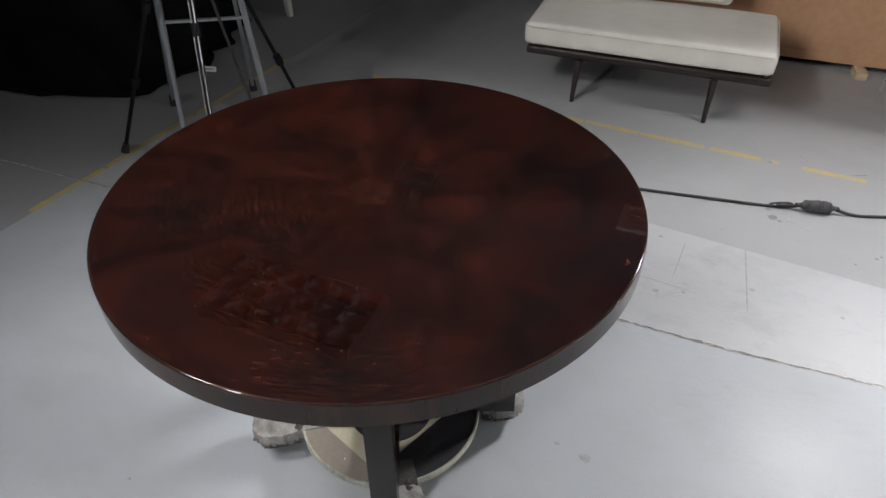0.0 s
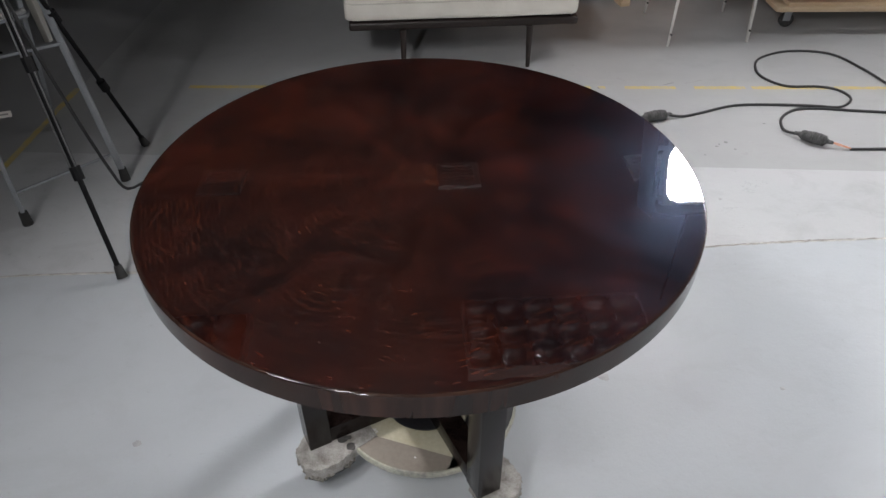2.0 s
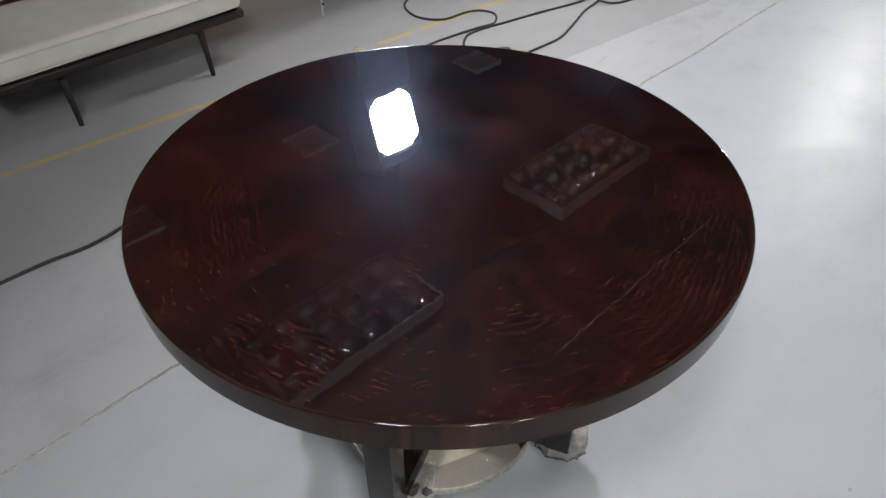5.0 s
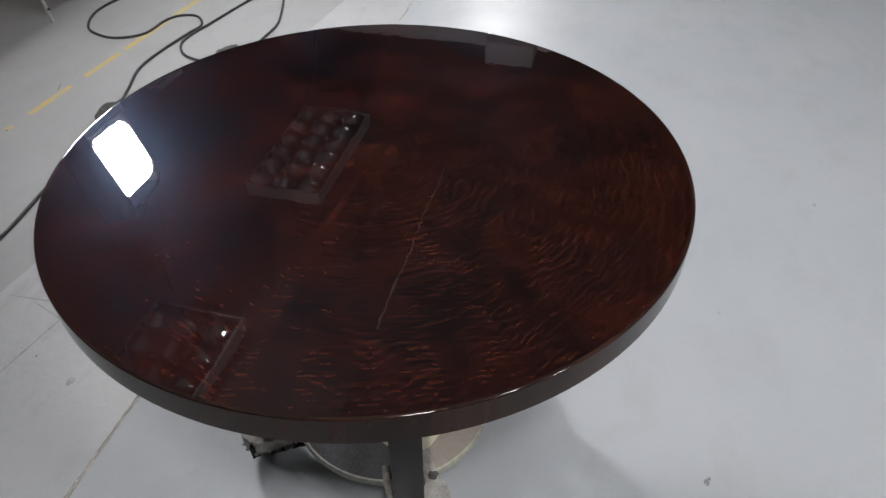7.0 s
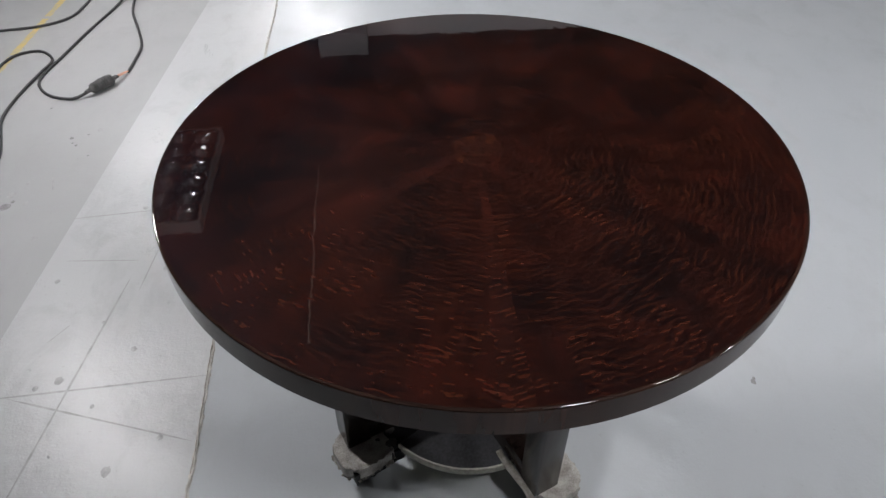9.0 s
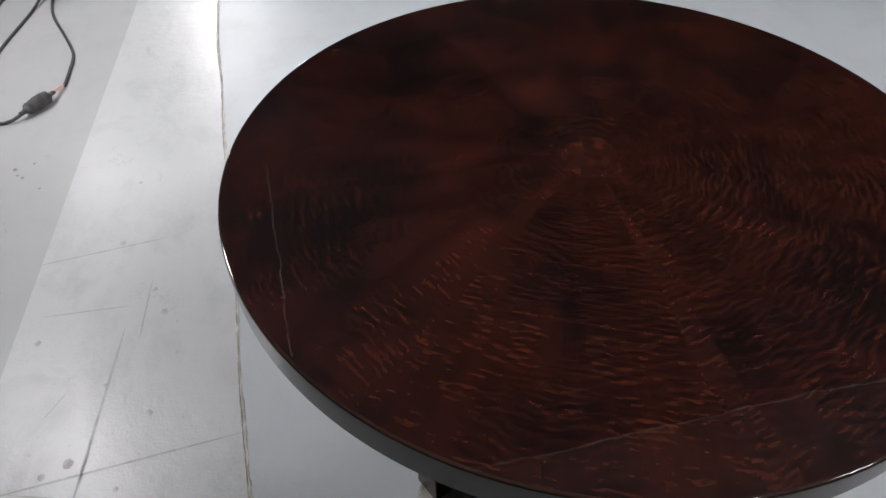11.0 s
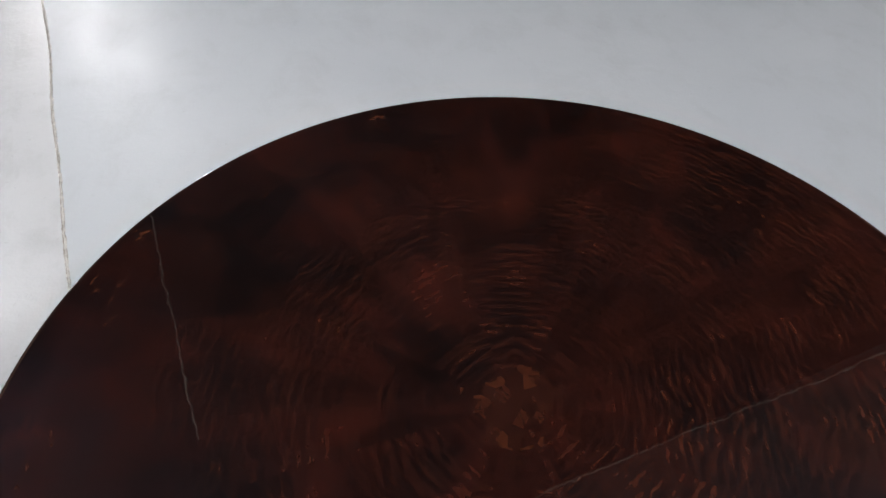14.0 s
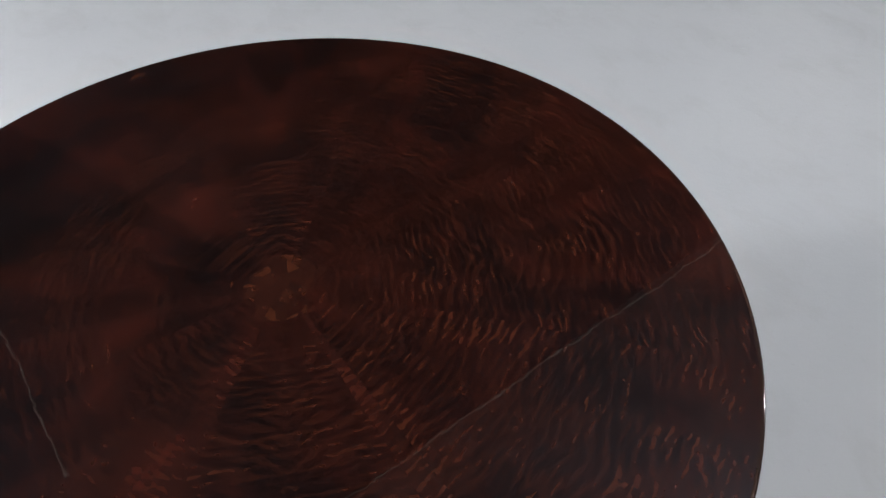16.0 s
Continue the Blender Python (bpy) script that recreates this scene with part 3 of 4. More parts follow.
SPOTS = [(0.18, 1.23, .009), (0.20, 1.17, .014), (-0.11, 0.96, .014), (-0.85, -0.04, .012), (0.57, 0.12, .016), (1.12, 0.04, .008), (0.48, 0.14, .008),
         (-0.63, -0.44, .006), (1.30, -1.28, .009), (0.63, -0.90, .006), (0.99, 1.09, .010), (0.65, 0.95, .012), (-0.02, 0.84, .009), (0.30, 0.98, .010), (0.10, 1.05, .007),
         (1.12, 1.62, .020), (1.06, 1.55, .012), (1.19, 1.58, .010), (0.95, 1.66, .008), (1.62, 1.50, .009), (1.55, 1.40, .014), (0.85, 1.45, .012), (0.62, 1.30, .009),
         (0.42, 1.10, .006), (-0.05, 1.12, .006), (0.75, 0.98, .008), (1.30, 1.05, .007)]
for i, (x, y, r) in enumerate(SPOTS):
    part("floor_spot", blob_bm(x, y, r, i), SPOT, FLOOR, smooth=False)

STAINS = [(1.047, 1.618, .020), (1.027, 1.676, .011), (1.075, 1.60, .008), (1.442, 1.47, .007), (1.498, 1.504, .009), (1.46, 1.49, .005), (1.755, 1.666, .006), (1.52, 1.44, .006), (1.36, 1.40, .005), (1.02, 2.10, .007), (0.0, -0.84, .008), (0.012, -0.846, .005)]
for i, (x, y, r) in enumerate(STAINS):
    part("floor_stain", blob_bm(x, y, r, 90 + i), STAIN, FLOOR, "dried dark stain" if i == 0 else "", smooth=False)
part("floor_scratch", strip_bm((1.38, 2.11), (1.45, 2.14), 0.006, 0.0012, 77), STAIN, FLOOR, smooth=False)
# walls, ceiling
for name, sx, sy, sz, at, mt, lab in (
        ("wall_north", X1 - X0 + 0.4, 0.2, 6.0, ((X0 + X1) / 2, Y1 + 0.1, 3.0), DARKWALL, "plain dark painted far wall of the hall"),
        ("wall_south", X1 - X0 + 0.4, 0.2, 6.0, ((X0 + X1) / 2, Y0 - 0.1, 3.0), WALLP, "plain grey painted wall of the hall"),
        ("wall_west", 0.2, Y1 - Y0, 6.0, (X0 - 0.1, (Y0 + Y1) / 2, 3.0), DARKWALL, "plain dark painted side wall of the hall"),
        ("wall_east", 0.2, Y1 - Y0, 6.0, (X1 + 0.1, (Y0 + Y1) / 2, 3.0), WALLP, "plain grey painted end wall of the hall")):
    tagged(part(name, box_bm(sx, sy, sz, at), mt, None, lab, smooth=False, kind="structure"), category="wall")


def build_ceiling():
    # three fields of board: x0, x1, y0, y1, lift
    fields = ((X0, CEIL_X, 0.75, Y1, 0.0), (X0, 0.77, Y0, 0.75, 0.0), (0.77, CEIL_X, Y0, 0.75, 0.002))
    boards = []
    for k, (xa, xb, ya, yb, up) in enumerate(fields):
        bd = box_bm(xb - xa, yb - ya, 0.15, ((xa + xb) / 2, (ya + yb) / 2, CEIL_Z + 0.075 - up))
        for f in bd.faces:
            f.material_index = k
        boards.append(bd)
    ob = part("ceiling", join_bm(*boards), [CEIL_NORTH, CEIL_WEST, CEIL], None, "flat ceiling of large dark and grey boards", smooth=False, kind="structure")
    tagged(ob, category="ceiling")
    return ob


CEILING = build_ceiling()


def ceiling_seam(a, b, seed):
    rnd = random.Random(seed)
    a, b = Vector(a), Vector(b)
    n = int((b - a).length / 0.05)
    d = (b - a).normalized()
    side = Vector((-d.y, d.x, 0))
    pts, rad = [], []
    w = 0.0
    for i in range(n + 1):
        w = 0.7 * w + rnd.uniform(-0.006, 0.006)
        pts.append(a.lerp(b, i / n) + side * w)
        rad.append(0.0060 * rnd.uniform(0.5, 1.3))
    part("ceiling_seam", tube_bm(pts, rad, 6, 0.4), SEAM, CEILING, "thin pale ragged joint in the ceiling")


ceiling_seam((1.75, 0.75, CEIL_Z - 0.003), (3.65, 0.75, CEIL_Z - 0.003), 1)
ceiling_seam((0.79, 0.10, CEIL_Z - 0.003), (0.72, -3.2, CEIL_Z - 0.003), 2)
tagged(part("ceiling_east", box_bm(X1 - CEIL_X, Y1 - Y0, 0.15, ((X1 + CEIL_X) / 2, (Y0 + Y1) / 2, 5.6)), WALLP, None, "high pale ceiling of the next bay", smooth=False, kind="structure"), category="ceiling")
tagged(part("bulkhead", box_bm(0.16, Y1 - Y0, 3.0, (CEIL_X + 0.08, (Y0 + Y1) / 2, 4.35)), BULKHEAD, None, "pale grey bulkhead where the low ceiling ends", smooth=False, kind="structure"), category="wall")
tagged(part("ceiling_duct", box_bm(0.42, 0.50, 0.24, (CEIL_X - 0.21, 0.55, CEIL_Z - 0.119), 0.01), DUCT, None, "short pale boxed duct under the ceiling", kind="structure"), category="duct")


def troffer(at):
    """A surface-mounted fitting with a 3 x 6 grid of bright parabolic cells, unlit."""
    t = thing("ceiling_light", at, 0, "unlit white ceiling fitting with bright parabolic louvre cells", "ceiling light", "unlit ceiling lights")
    L, Wd, D = 1.24, 0.62, 0.11
    wall = 0.012
    part("housing", join_bm(box_bm(L, wall, D, (0, -Wd / 2, -D / 2)), box_bm(L, wall, D, (0, Wd / 2, -D / 2)), box_bm(wall, Wd - wall, D, (-L / 2, 0, -D / 2)),
                            box_bm(wall, Wd - wall, D, (L / 2, 0, -D / 2)), box_bm(L - wall, Wd - wall, 0.01, (0, 0, -0.006))), HOUSING, t, smooth=False)
    nx, ny = 6, 3
    lip = 0.009
    cw, ch = (L - 2 * lip) / nx, (Wd - 2 * lip) / ny
    # each cell: four curved bright flanks that narrow upwards
    for i in range(nx):
        for j in range(ny):
            cx, cy = -L / 2 + lip + (i + 0.5) * cw, -Wd / 2 + lip + (j + 0.5) * ch
            bm = bmesh.new()
            rings = []
            for s, z in ((0.497, 0.002), (0.480, 0.018), (0.450, 0.034), (0.405, 0.050), (0.345, 0.064), (0.265, 0.074), (0.165, 0.081), (0.06, 0.0845)):
                e = 2.0 + 6.0 * s
                ring = []
                for k in range(20):
                    a = 2 * math.pi * (k + 0.5) / 20
                    ca, sa = math.cos(a), math.sin(a)
                    w = s * (abs(ca) ** e + abs(sa) ** e) ** (-1 / e)
                    ring.append(bm.verts.new((cx + w * ca * cw, cy + w * sa * ch, z - D)))
                rings.append(ring)
            for a, b in zip(rings, rings[1:]):
                for k in range(20):
                    bm.faces.new((a[k], b[k], b[(k + 1) % 20], a[(k + 1) % 20]))
            bm.faces.new(rings[-1])
            part("louvre_cell", bm, LOUVRE, t)
    part("rim", join_bm(box_bm(L - 0.02, lip - 0.004, 0.004, (0, -Wd / 2 + lip / 2, -D + 0.004)), box_bm(L - 0.02, lip - 0.004, 0.004, (0, Wd / 2 - lip / 2, -D + 0.004)),
                        box_bm(lip - 0.004, Wd - 2 * lip, 0.004, (-L / 2 + lip / 2, 0, -D + 0.004)), box_bm(lip - 0.004, Wd - 2 * lip, 0.004, (L / 2 - lip / 2, 0, -D + 0.004))), HOUSING, t, smooth=False)
    return t


tr0 = troffer((3.52, 1.90, CEIL_Z))
for q in ((0.93, 1.88, CEIL_Z), (-1.77, 1.85, CEIL_Z)):
    copy_thing(tr0, pose(*q))


def vent(at):
    t = thing("ceiling_vent", at, 0, "square white ceiling vent with slats", "vent", "ceiling vents")
    s = 0.38
    part("frame", join_bm(box_bm(s, 0.05, 0.03, (0, -s / 2 + 0.025, -0.015)), box_bm(s, 0.05, 0.03, (0, s / 2 - 0.025, -0.015)),
                          box_bm(0.05, s - 0.1, 0.03, (-s / 2 + 0.025, 0, -0.015)), box_bm(0.05, s - 0.1, 0.03, (s / 2 - 0.025, 0, -0.015))), WHITE, t, smooth=False)
    for k in range(5):
        part("slat", box_bm(s - 0.1, 0.054, 0.004, (0, -0.115 + 0.0575 * k, -0.018), 0, turn=pose(0, 0, 0, 7, 0, 0)), WHITE, t, smooth=False)
    return t


v0 = vent((-1.68, 3.92, CEIL_Z))
for q in ((0.42, 3.90, CEIL_Z), (2.17, 3.93, CEIL_Z), (4.45, 3.98, CEIL_Z)):
    copy_thing(v0, pose(*q))


def rounded_rect(w, h, r, n=6):
    out = []
    for cx, cy, a0 in ((1, 1, 0), (-1, 1, 90), (-1, -1, 180), (1, -1, 270)):
        for k in range(n + 1):
            a = math.radians(a0 + 90 * k / n)
            out.append((cx * (w / 2 - r) + r * math.cos(a), cy * (h / 2 - r) + r * math.sin(a)))
    return out


def floodlight(eye, aim, glow, flap=None, lower=0):
    t = thing("floodlight", (0, 0, 0), 0, "square LED floodlight hung from the ceiling, in a set with two added fill lamps", "floodlight", "hung floodlights")
    m = look(eye, aim)
    t.matrix_world = m
    part("body", box_bm(0.39, 0.43, 0.085, (0, 0, 0.0425), 0.012), BLACK, t)
    part("glass", prism_bm(rounded_rect(GLASS_W, GLASS_H, 0.09), -0.001, 0.0145), glow, t, "glowing white lamp glass", smooth=False)
    if flap:
        # unseen flap, added to keep this lamp's light off the north-west floor
        x, deep, drop = flap
        sx = math.copysign(1, x)
        part("added_flap", join_bm(box_bm(0.004, 0.40 + drop, deep, (x, 0.2 - (0.40 + drop) / 2, -deep / 2 - 0.001), 0.001),
                                  box_bm(abs(x) - 0.165, 0.03, 0.004, (sx * (0.165 + abs(x)) / 2, 0.16, 0.004)),
                                  box_bm(abs(x) - 0.165, 0.03, 0.004, (sx * (0.165 + abs(x)) / 2, -0.16, 0.004))), FLAP, t, "unseen black side flap added to block light")
    if lower:
        # unseen lower flap, added to end the light at a straight floor line
        a = math.radians(13)
        part("added_flap", bar_bm((0, -0.217, 0.0), (0, -0.217 - lower * math.cos(a), -lower * math.sin(a)), 0.42, 0.004, bevel=0.001, up=(0, 0, 1)), FLAP, t, "unseen black lower flap added to cut the light")
    part("bracket", tube_bm(glide([(-0.215, 0, 0.05), (-0.215, 0.26, 0.06), (0, 0.30, 0.06), (0.215, 0.26, 0.06), (0.215, 0, 0.05)], 0.04), 0.010, 8), BLACK, t)
    inv = m.inverted()
    part("hanger", tube_bm([Vector((0, 0.30, 0.06)), inv @ Vector((eye[0], eye[1], CEIL_Z if eye[0] < CEIL_X else 5.53))], 0.008, 8), BLACK, t)
    return t


for (eye, aim, watts), glow in zip(FLOODS, GLOWS):
    floodlight(eye, aim, glow, {GLOWS[0]: (0.355, 0.25, 0.35), GLOWS[3]: (-0.535, 0.31, 0.75), GLOWS[4]: (-0.535, 0.31, 0.75)}.get(glow), 0.36 if glow is GLOWS[0] else 0)

# ---- the table ----
TOP_Z, TOP_R, TOP_T = 0.8749, 0.61, 0.057
LEG_AZ = (-156.3, -66.3, 23.7, 113.7)


def build_table():
    t = thing("round_table", (0, 0, 0.115), 0, "round dark polished veneer table standing on a dusty dolly", "table")
    z1, z0 = TOP_Z - 0.115, TOP_Z - 0.115 - TOP_T
    c = 0.0036
    arc = [(TOP_R - c + c * math.sin(a), z1 - c + c * math.cos(a)) for a in (math.radians(15 * k) for k in range(7))]
    part("table_edge", lathe_bm([(TOP_R, z1 - c), (TOP_R, z0 + 0.003), (TOP_R - 0.003, z0), (0.30, z0), (0.0, z0)], 160), EDGE, t, "dark glossy lacquered rim")
    part("rounded_arris", lathe_bm([(TOP_R - c - 0.002, z1 - 0.0002)] + arc, 160), ARRIS, t, "highly polished rounded top edge")
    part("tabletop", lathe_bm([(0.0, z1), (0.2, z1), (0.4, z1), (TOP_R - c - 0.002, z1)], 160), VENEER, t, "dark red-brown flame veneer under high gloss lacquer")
    for k, az in enumerate(LEG_AZ):
        m = pose(0, 0, 0, 0, 0, az)
        lg = box_bm(0.062, 0.066, z0 - 0.001, (0.333, 0, (z0 - 0.001) / 2), 0.002)
        lg.transform(m)
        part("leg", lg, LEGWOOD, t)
        rl = box_bm(0.2685 if k % 2 else 0.301, 0.062, 0.058, (0.1675 if k % 2 else 0.1505, 0, 0.031), 0.002)
        rl.transform(m)
        if k % 2 == 0:
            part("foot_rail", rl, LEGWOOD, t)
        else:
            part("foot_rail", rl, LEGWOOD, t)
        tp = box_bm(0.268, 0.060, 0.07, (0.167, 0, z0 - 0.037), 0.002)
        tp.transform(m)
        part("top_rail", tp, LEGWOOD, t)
    return t


build_table()


def sector_bm(az, half, chord, r, z0, z1):
    """The slice of a disc beyond a chord."""
    out = []
    a0 = math.acos(chord / r)
    a0 = min(a0, half)
    for k in range(17):
        a = -a0 + 2 * a0 * k / 16
        out.append((r * math.cos(a), r * math.sin(a)))
    y = math.sqrt(max(r * r - chord * chord, 0))
    y = min(y, chord * math.tan(half))
    bm = prism_bm([(chord, -y)] + out + [(chord, y)] if abs(out[0][1] + y) > 1e-4 else out, z0, z1)
    bm.transform(pose(0, 0, 0, 0, 0, az))
    return bm


def build_dolly():
    d = thing("round_dolly", (0, 0, 0), 0, "dusty four-armed wheeled dolly with a round plate under the table", "dolly")
    part("plate", lathe_bm([(0.0, 0.092), (0.2560, 0.092), (0.2560, 0.107), (0.0, 0.107)], 72), BOARD_CREAM, d, "cream round board")
    part("hoop", lathe_bm([(0.2565, 0.090), (0.2615, 0.090), (0.2625, 0.093), (0.2625, 0.110), (0.2610, 0.1125), (0.2565, 0.1120), (0.2565, 0.090)], 96), HOOP, d, "cream metal hoop round the plate")
    for az, mt, ch in ((-111.3, BOARD_BROWN, 0.178), (-21.3, BOARD_BLACK, 0.135), (68.7, BOARD_BLACK, 0.15), (158.7, BOARD_GREY, 0.135)):
        part("plate_segment", sector_bm(az, radians(62), ch, 0.2555, 0.1072, 0.1095), mt, d, smooth=False)
    part("hub", lathe_bm([(0.0, 0.108), (0.125, 0.108), (0.125, 0.1125), (0.118, 0.114), (0.0, 0.114)], 48), BOARD_BLACK, d, "dark round hub")
    rnd = random.Random(7)
    for k, az in enumerate(LEG_AZ):
        m = pose(0, 0, 0, 0, 0, az + 6.5)
        # dusty arm with a chamfered end
        outl = [(0.272, -0.030), (0.31, -0.062), (0.365, -0.060), (0.400, -0.030), (0.400, 0.030), (0.368, 0.060), (0.31, 0.062), (0.272, 0.054)]
        dense = []
        for (xa, ya), (xb, yb) in zip(outl, outl[1:] + outl[:1]):
            for q in range(6):
                dense.append((xa + (xb - xa) * q / 6 + rnd.uniform(-0.0022, 0.0022), ya + (yb - ya) * q / 6 + rnd.uniform(-0.0022, 0.0022)))
        arm = prism_bm(dense, 0.074, 0.1145, 0.004)
        arm.transform(m)
        part("arm", arm, DUSTY, d, "arm caked in grey dust")
        neck = prism_bm([(0.19, -0.014), (0.2715, -0.022), (0.2715, 0.052), (0.235, 0.049), (0.19, 0.044)], 0.078, 0.1142, 0.003)
        neck.transform(m)
        part("arm_neck", neck, (DUSTY, GRIME, GRIME, BLACK)[k], d, ("dusty", "grimy dark", "grimy dark", "black")[k] + " inner end of the arm")
        if k == 0:
            # a dusty rolled strip along the arm's side
            line = glide([(0.216, -0.070, 0.121), (0.262, -0.073, 0.118), (0.315, -0.074, 0.112), (0.352, -0.077, 0.104)], 0.012)
            roll = rough_up(tube_bm(line, 0.0085, 14), 0.0030, 80, 2)
            roll.transform(m)
            part("rolled_strip", roll, CRUST, d, "dusty rolled grey strip along the arm")
        if k == 3:
            # torn black foam hanging from the arm's flank
            torn = [(0.225 + 0.16 * q / 20, 0.056 + 0.012 * noise.noise(Vector((q * 0.9, 1.0, 0)))) for q in range(21)]
            foam = prism_bm([(0.225, 0.042)] + torn + [(0.385, 0.040)], 0.050, 0.098)
            rough_up(foam, 0.005, 70, 4)
            foam.transform(m)
            part("torn_foam", foam, BLACK, d, "torn black foam edging")
        und = prism_bm([(xx * 0.985 + 0.002, yy * 0.93) for xx, yy in dense], 0.056, 0.0745)
        rough_up(und, 0.005, 60, k)
        und.transform(m)
        part("grimy_underside", und, GRIME, d)
        crust, fluff = bmesh.new(), bmesh.new()
        for q in range(0, len(dense), 1):
            xx, yy = dense[q]
            if xx < 0.27 or rnd.random() < 0.25:
                continue
            lump = bmesh.new()
            bmesh.ops.create_icosphere(lump, subdivisions=1, radius=rnd.uniform(0.003, 0.0075))
            lump.transform(Matrix.Translation((xx, yy, 0.074 + rnd.uniform(-0.007, 0.004))) @ Matrix.Diagonal((1, 1, rnd.uniform(0.6, 1.5), 1)))
            rough_up(lump, 0.003, 120, q)
            me = bpy.data.meshes.new("tmp")
            lump.to_mesh(me)
            lump.free()
            crust.from_mesh(me)
            bpy.data.meshes.remove(me)
        for q in range(7):
            lump = bmesh.new()
            bmesh.ops.create_icosphere(lump, subdivisions=2, radius=rnd.uniform(0.006, 0.014))
            rough_up(lump, 0.006, 90, q + 5 * k)
            lump.transform(Matrix.Translation((0.262 + rnd.uniform(-0.014, 0.03), rnd.uniform(-0.05, 0.05), 0.1135)) @ Matrix.Diagonal((1, 1, 0.38, 1)))
            me = bpy.data.meshes.new("tmp")
            lump.to_mesh(me)
            lump.free()
            fluff.from_mesh(me)
            bpy.data.meshes.remove(me)
        fluff.transform(m)
        part("grime_fluff", fluff, GRIME, d, "dark lumps of grime", kind="stuff")
        crust.transform(m)
        part("dust_crust", crust, CRUST, d, "crumbly grey-brown crust along the arm", kind="stuff")
        fork = join_bm(box_bm(0.05, 0.05, 0.006, (0.335, 0, 0.054)), box_bm(0.045, 0.004, 0.045, (0.345, 0.019, 0.034)), box_bm(0.045, 0.004, 0.045, (0.345, -0.019, 0.034)))
        fork.transform(m)
        ca = part("caster", fork, GRIME, d)
        wh = lathe_bm([(0.0, -0.015), (0.014, -0.015), (0.016, -0.012), (0.028, -0.012), (0.0325, -0.009), (0.0335, 0.0), (0.0325, 0.009), (0.028, 0.012), (0.016, 0.012), (0.014, 0.015), (0.0, 0.015)], 28)
        wh.transform(m @ Matrix.Translation((0.345, 0, 0.0338)) @ pose(0, 0, 0, 90, 0, 0))
        part("wheel", wh, RUBBER, ca)
    return d


build_dolly()
for k, (x, y, r) in enumerate(((-0.150, -0.115, .0055), (-0.143, -0.122, .0040), (-0.170, -0.095, .0035), (-0.04, -0.21, .0025))):
    fl_ = part("paint_flake", rough_up(box_bm(r * 2, r * 1.4, 0.0014, (0, 0, 0), 0.0005), 0.0012, 180, k), FLAKE, None)
    fl_.matrix_world = pose(x, y, 0.1112, 0, 0, 40 * k)
    tagged(fl_, "tiny white paint flake lying on the dolly plate", "flake", "paint flakes")

# ---- the bench ----


def cushion_bm(sx, sy, sz, r=0.035, seg=4, puff=0.012, n=14):
    bm = bmesh.new()
    bmesh.ops.create_cube(bm, size=1.0, matrix=Matrix.Diagonal((sx, sy, sz, 1)))
    bmesh.ops.bevel(bm, geom=bm.edges[:], offset=r, segments=seg, profile=0.55, affect="EDGES")
    bmesh.ops.subdivide_edges(bm, edges=[e for e in bm.edges if e.calc_length() > 0.12], cuts=n, use_grid_fill=True)
    for v in bm.verts:
        u, w = 1 - (2 * v.co.x / sx) ** 2, 1 - (2 * v.co.y / sy) ** 2
        v.co.z += math.copysign(puff * max(u, 0) ** 0.5 * max(w, 0) ** 0.5, v.co.z) if v.co.z > 0 else 0
        v.co += noise.noise_vector(v.co * 5) * 0.004
    return bm


def piping_line(sx, sy, z, r):
    pts = []
    for cx, cy, a0 in ((1, 1, 0), (-1, 1, 90), (-1, -1, 180), (1, -1, 270)):
        for k in range(5):
            a = math.radians(a0 + 22.5 * k)
            pts.append((cx * (sx / 2 - r) + r * math.cos(a), cy * (sy / 2 - r) + r * math.sin(a), z + 0.002 * math.sin(7 * cx + 3 * k)))
    return pts + pts[:1]


def build_bench():
    b = thing("bench_seat", (0.31, 2.768, 0), 1.2, "low dark walnut bench with cream cushions standing on the floor", "bench")
    part("seat_frame", box_bm(1.27, 0.68, 0.045, (0, 0, 0.243), 0.016, 4), WALNUT, b, "dark walnut platform")
    for sx in (-1, 1):
        part("frame_end", box_bm(0.02, 0.66, 0.012, (sx * 0.60, 0, 0.272), 0.003), WALNUT, b)
    for sx in (-0.345, 0.36):
        part("leg", tube_bm([(sx, -0.385, 0), (sx + 0.004, -0.345, 0.222)], [0.0115, 0.019], 16), WALNUT, b)
        part("leg", tube_bm([(sx, 0.385, 0), (sx + 0.004, 0.345, 0.222)], [0.0115, 0.019], 16), WALNUT, b)
        part("stretcher", bar_bm((sx + 0.008, -0.30, 0.212), (sx + 0.008, 0.30, 0.212), 0.03, 0.03), WALNUT, b)
    cu = cushion_bm(1.285, 0.61, 0.120, puff=0.008)
    cu.transform(Matrix.Translation((-0.012, -0.037, 0.331)))
    c = part("seat_cushion", cu, CREAM, b, "cream linen box cushion with piped seams")
    pp = tube_bm(piping_line(1.288, 0.613, 0.372, 0.05), 0.0032, 6)
    pp.transform(Matrix.Translation((-0.012, -0.037, 0)))
    part("piping", pp, PIPING, c)
    pp = tube_bm(piping_line(1.285, 0.610, 0.286, 0.05), 0.0030, 6)
    pp.transform(Matrix.Translation((-0.012, -0.037, 0)))
    part("piping", pp, PIPING, c)
    bk = cushion_bm(0.88, 0.16, 0.46)
    bk.transform(Matrix.Translation((-0.07, 0.30, 0.64)) @ pose(0, 0, 0, -12, 0, 0))
    part("back_cushion", bk, CREAM, b, "upright cream linen back cushion")
    return b


build_bench()

# ---- cardboard crate on blocks ----


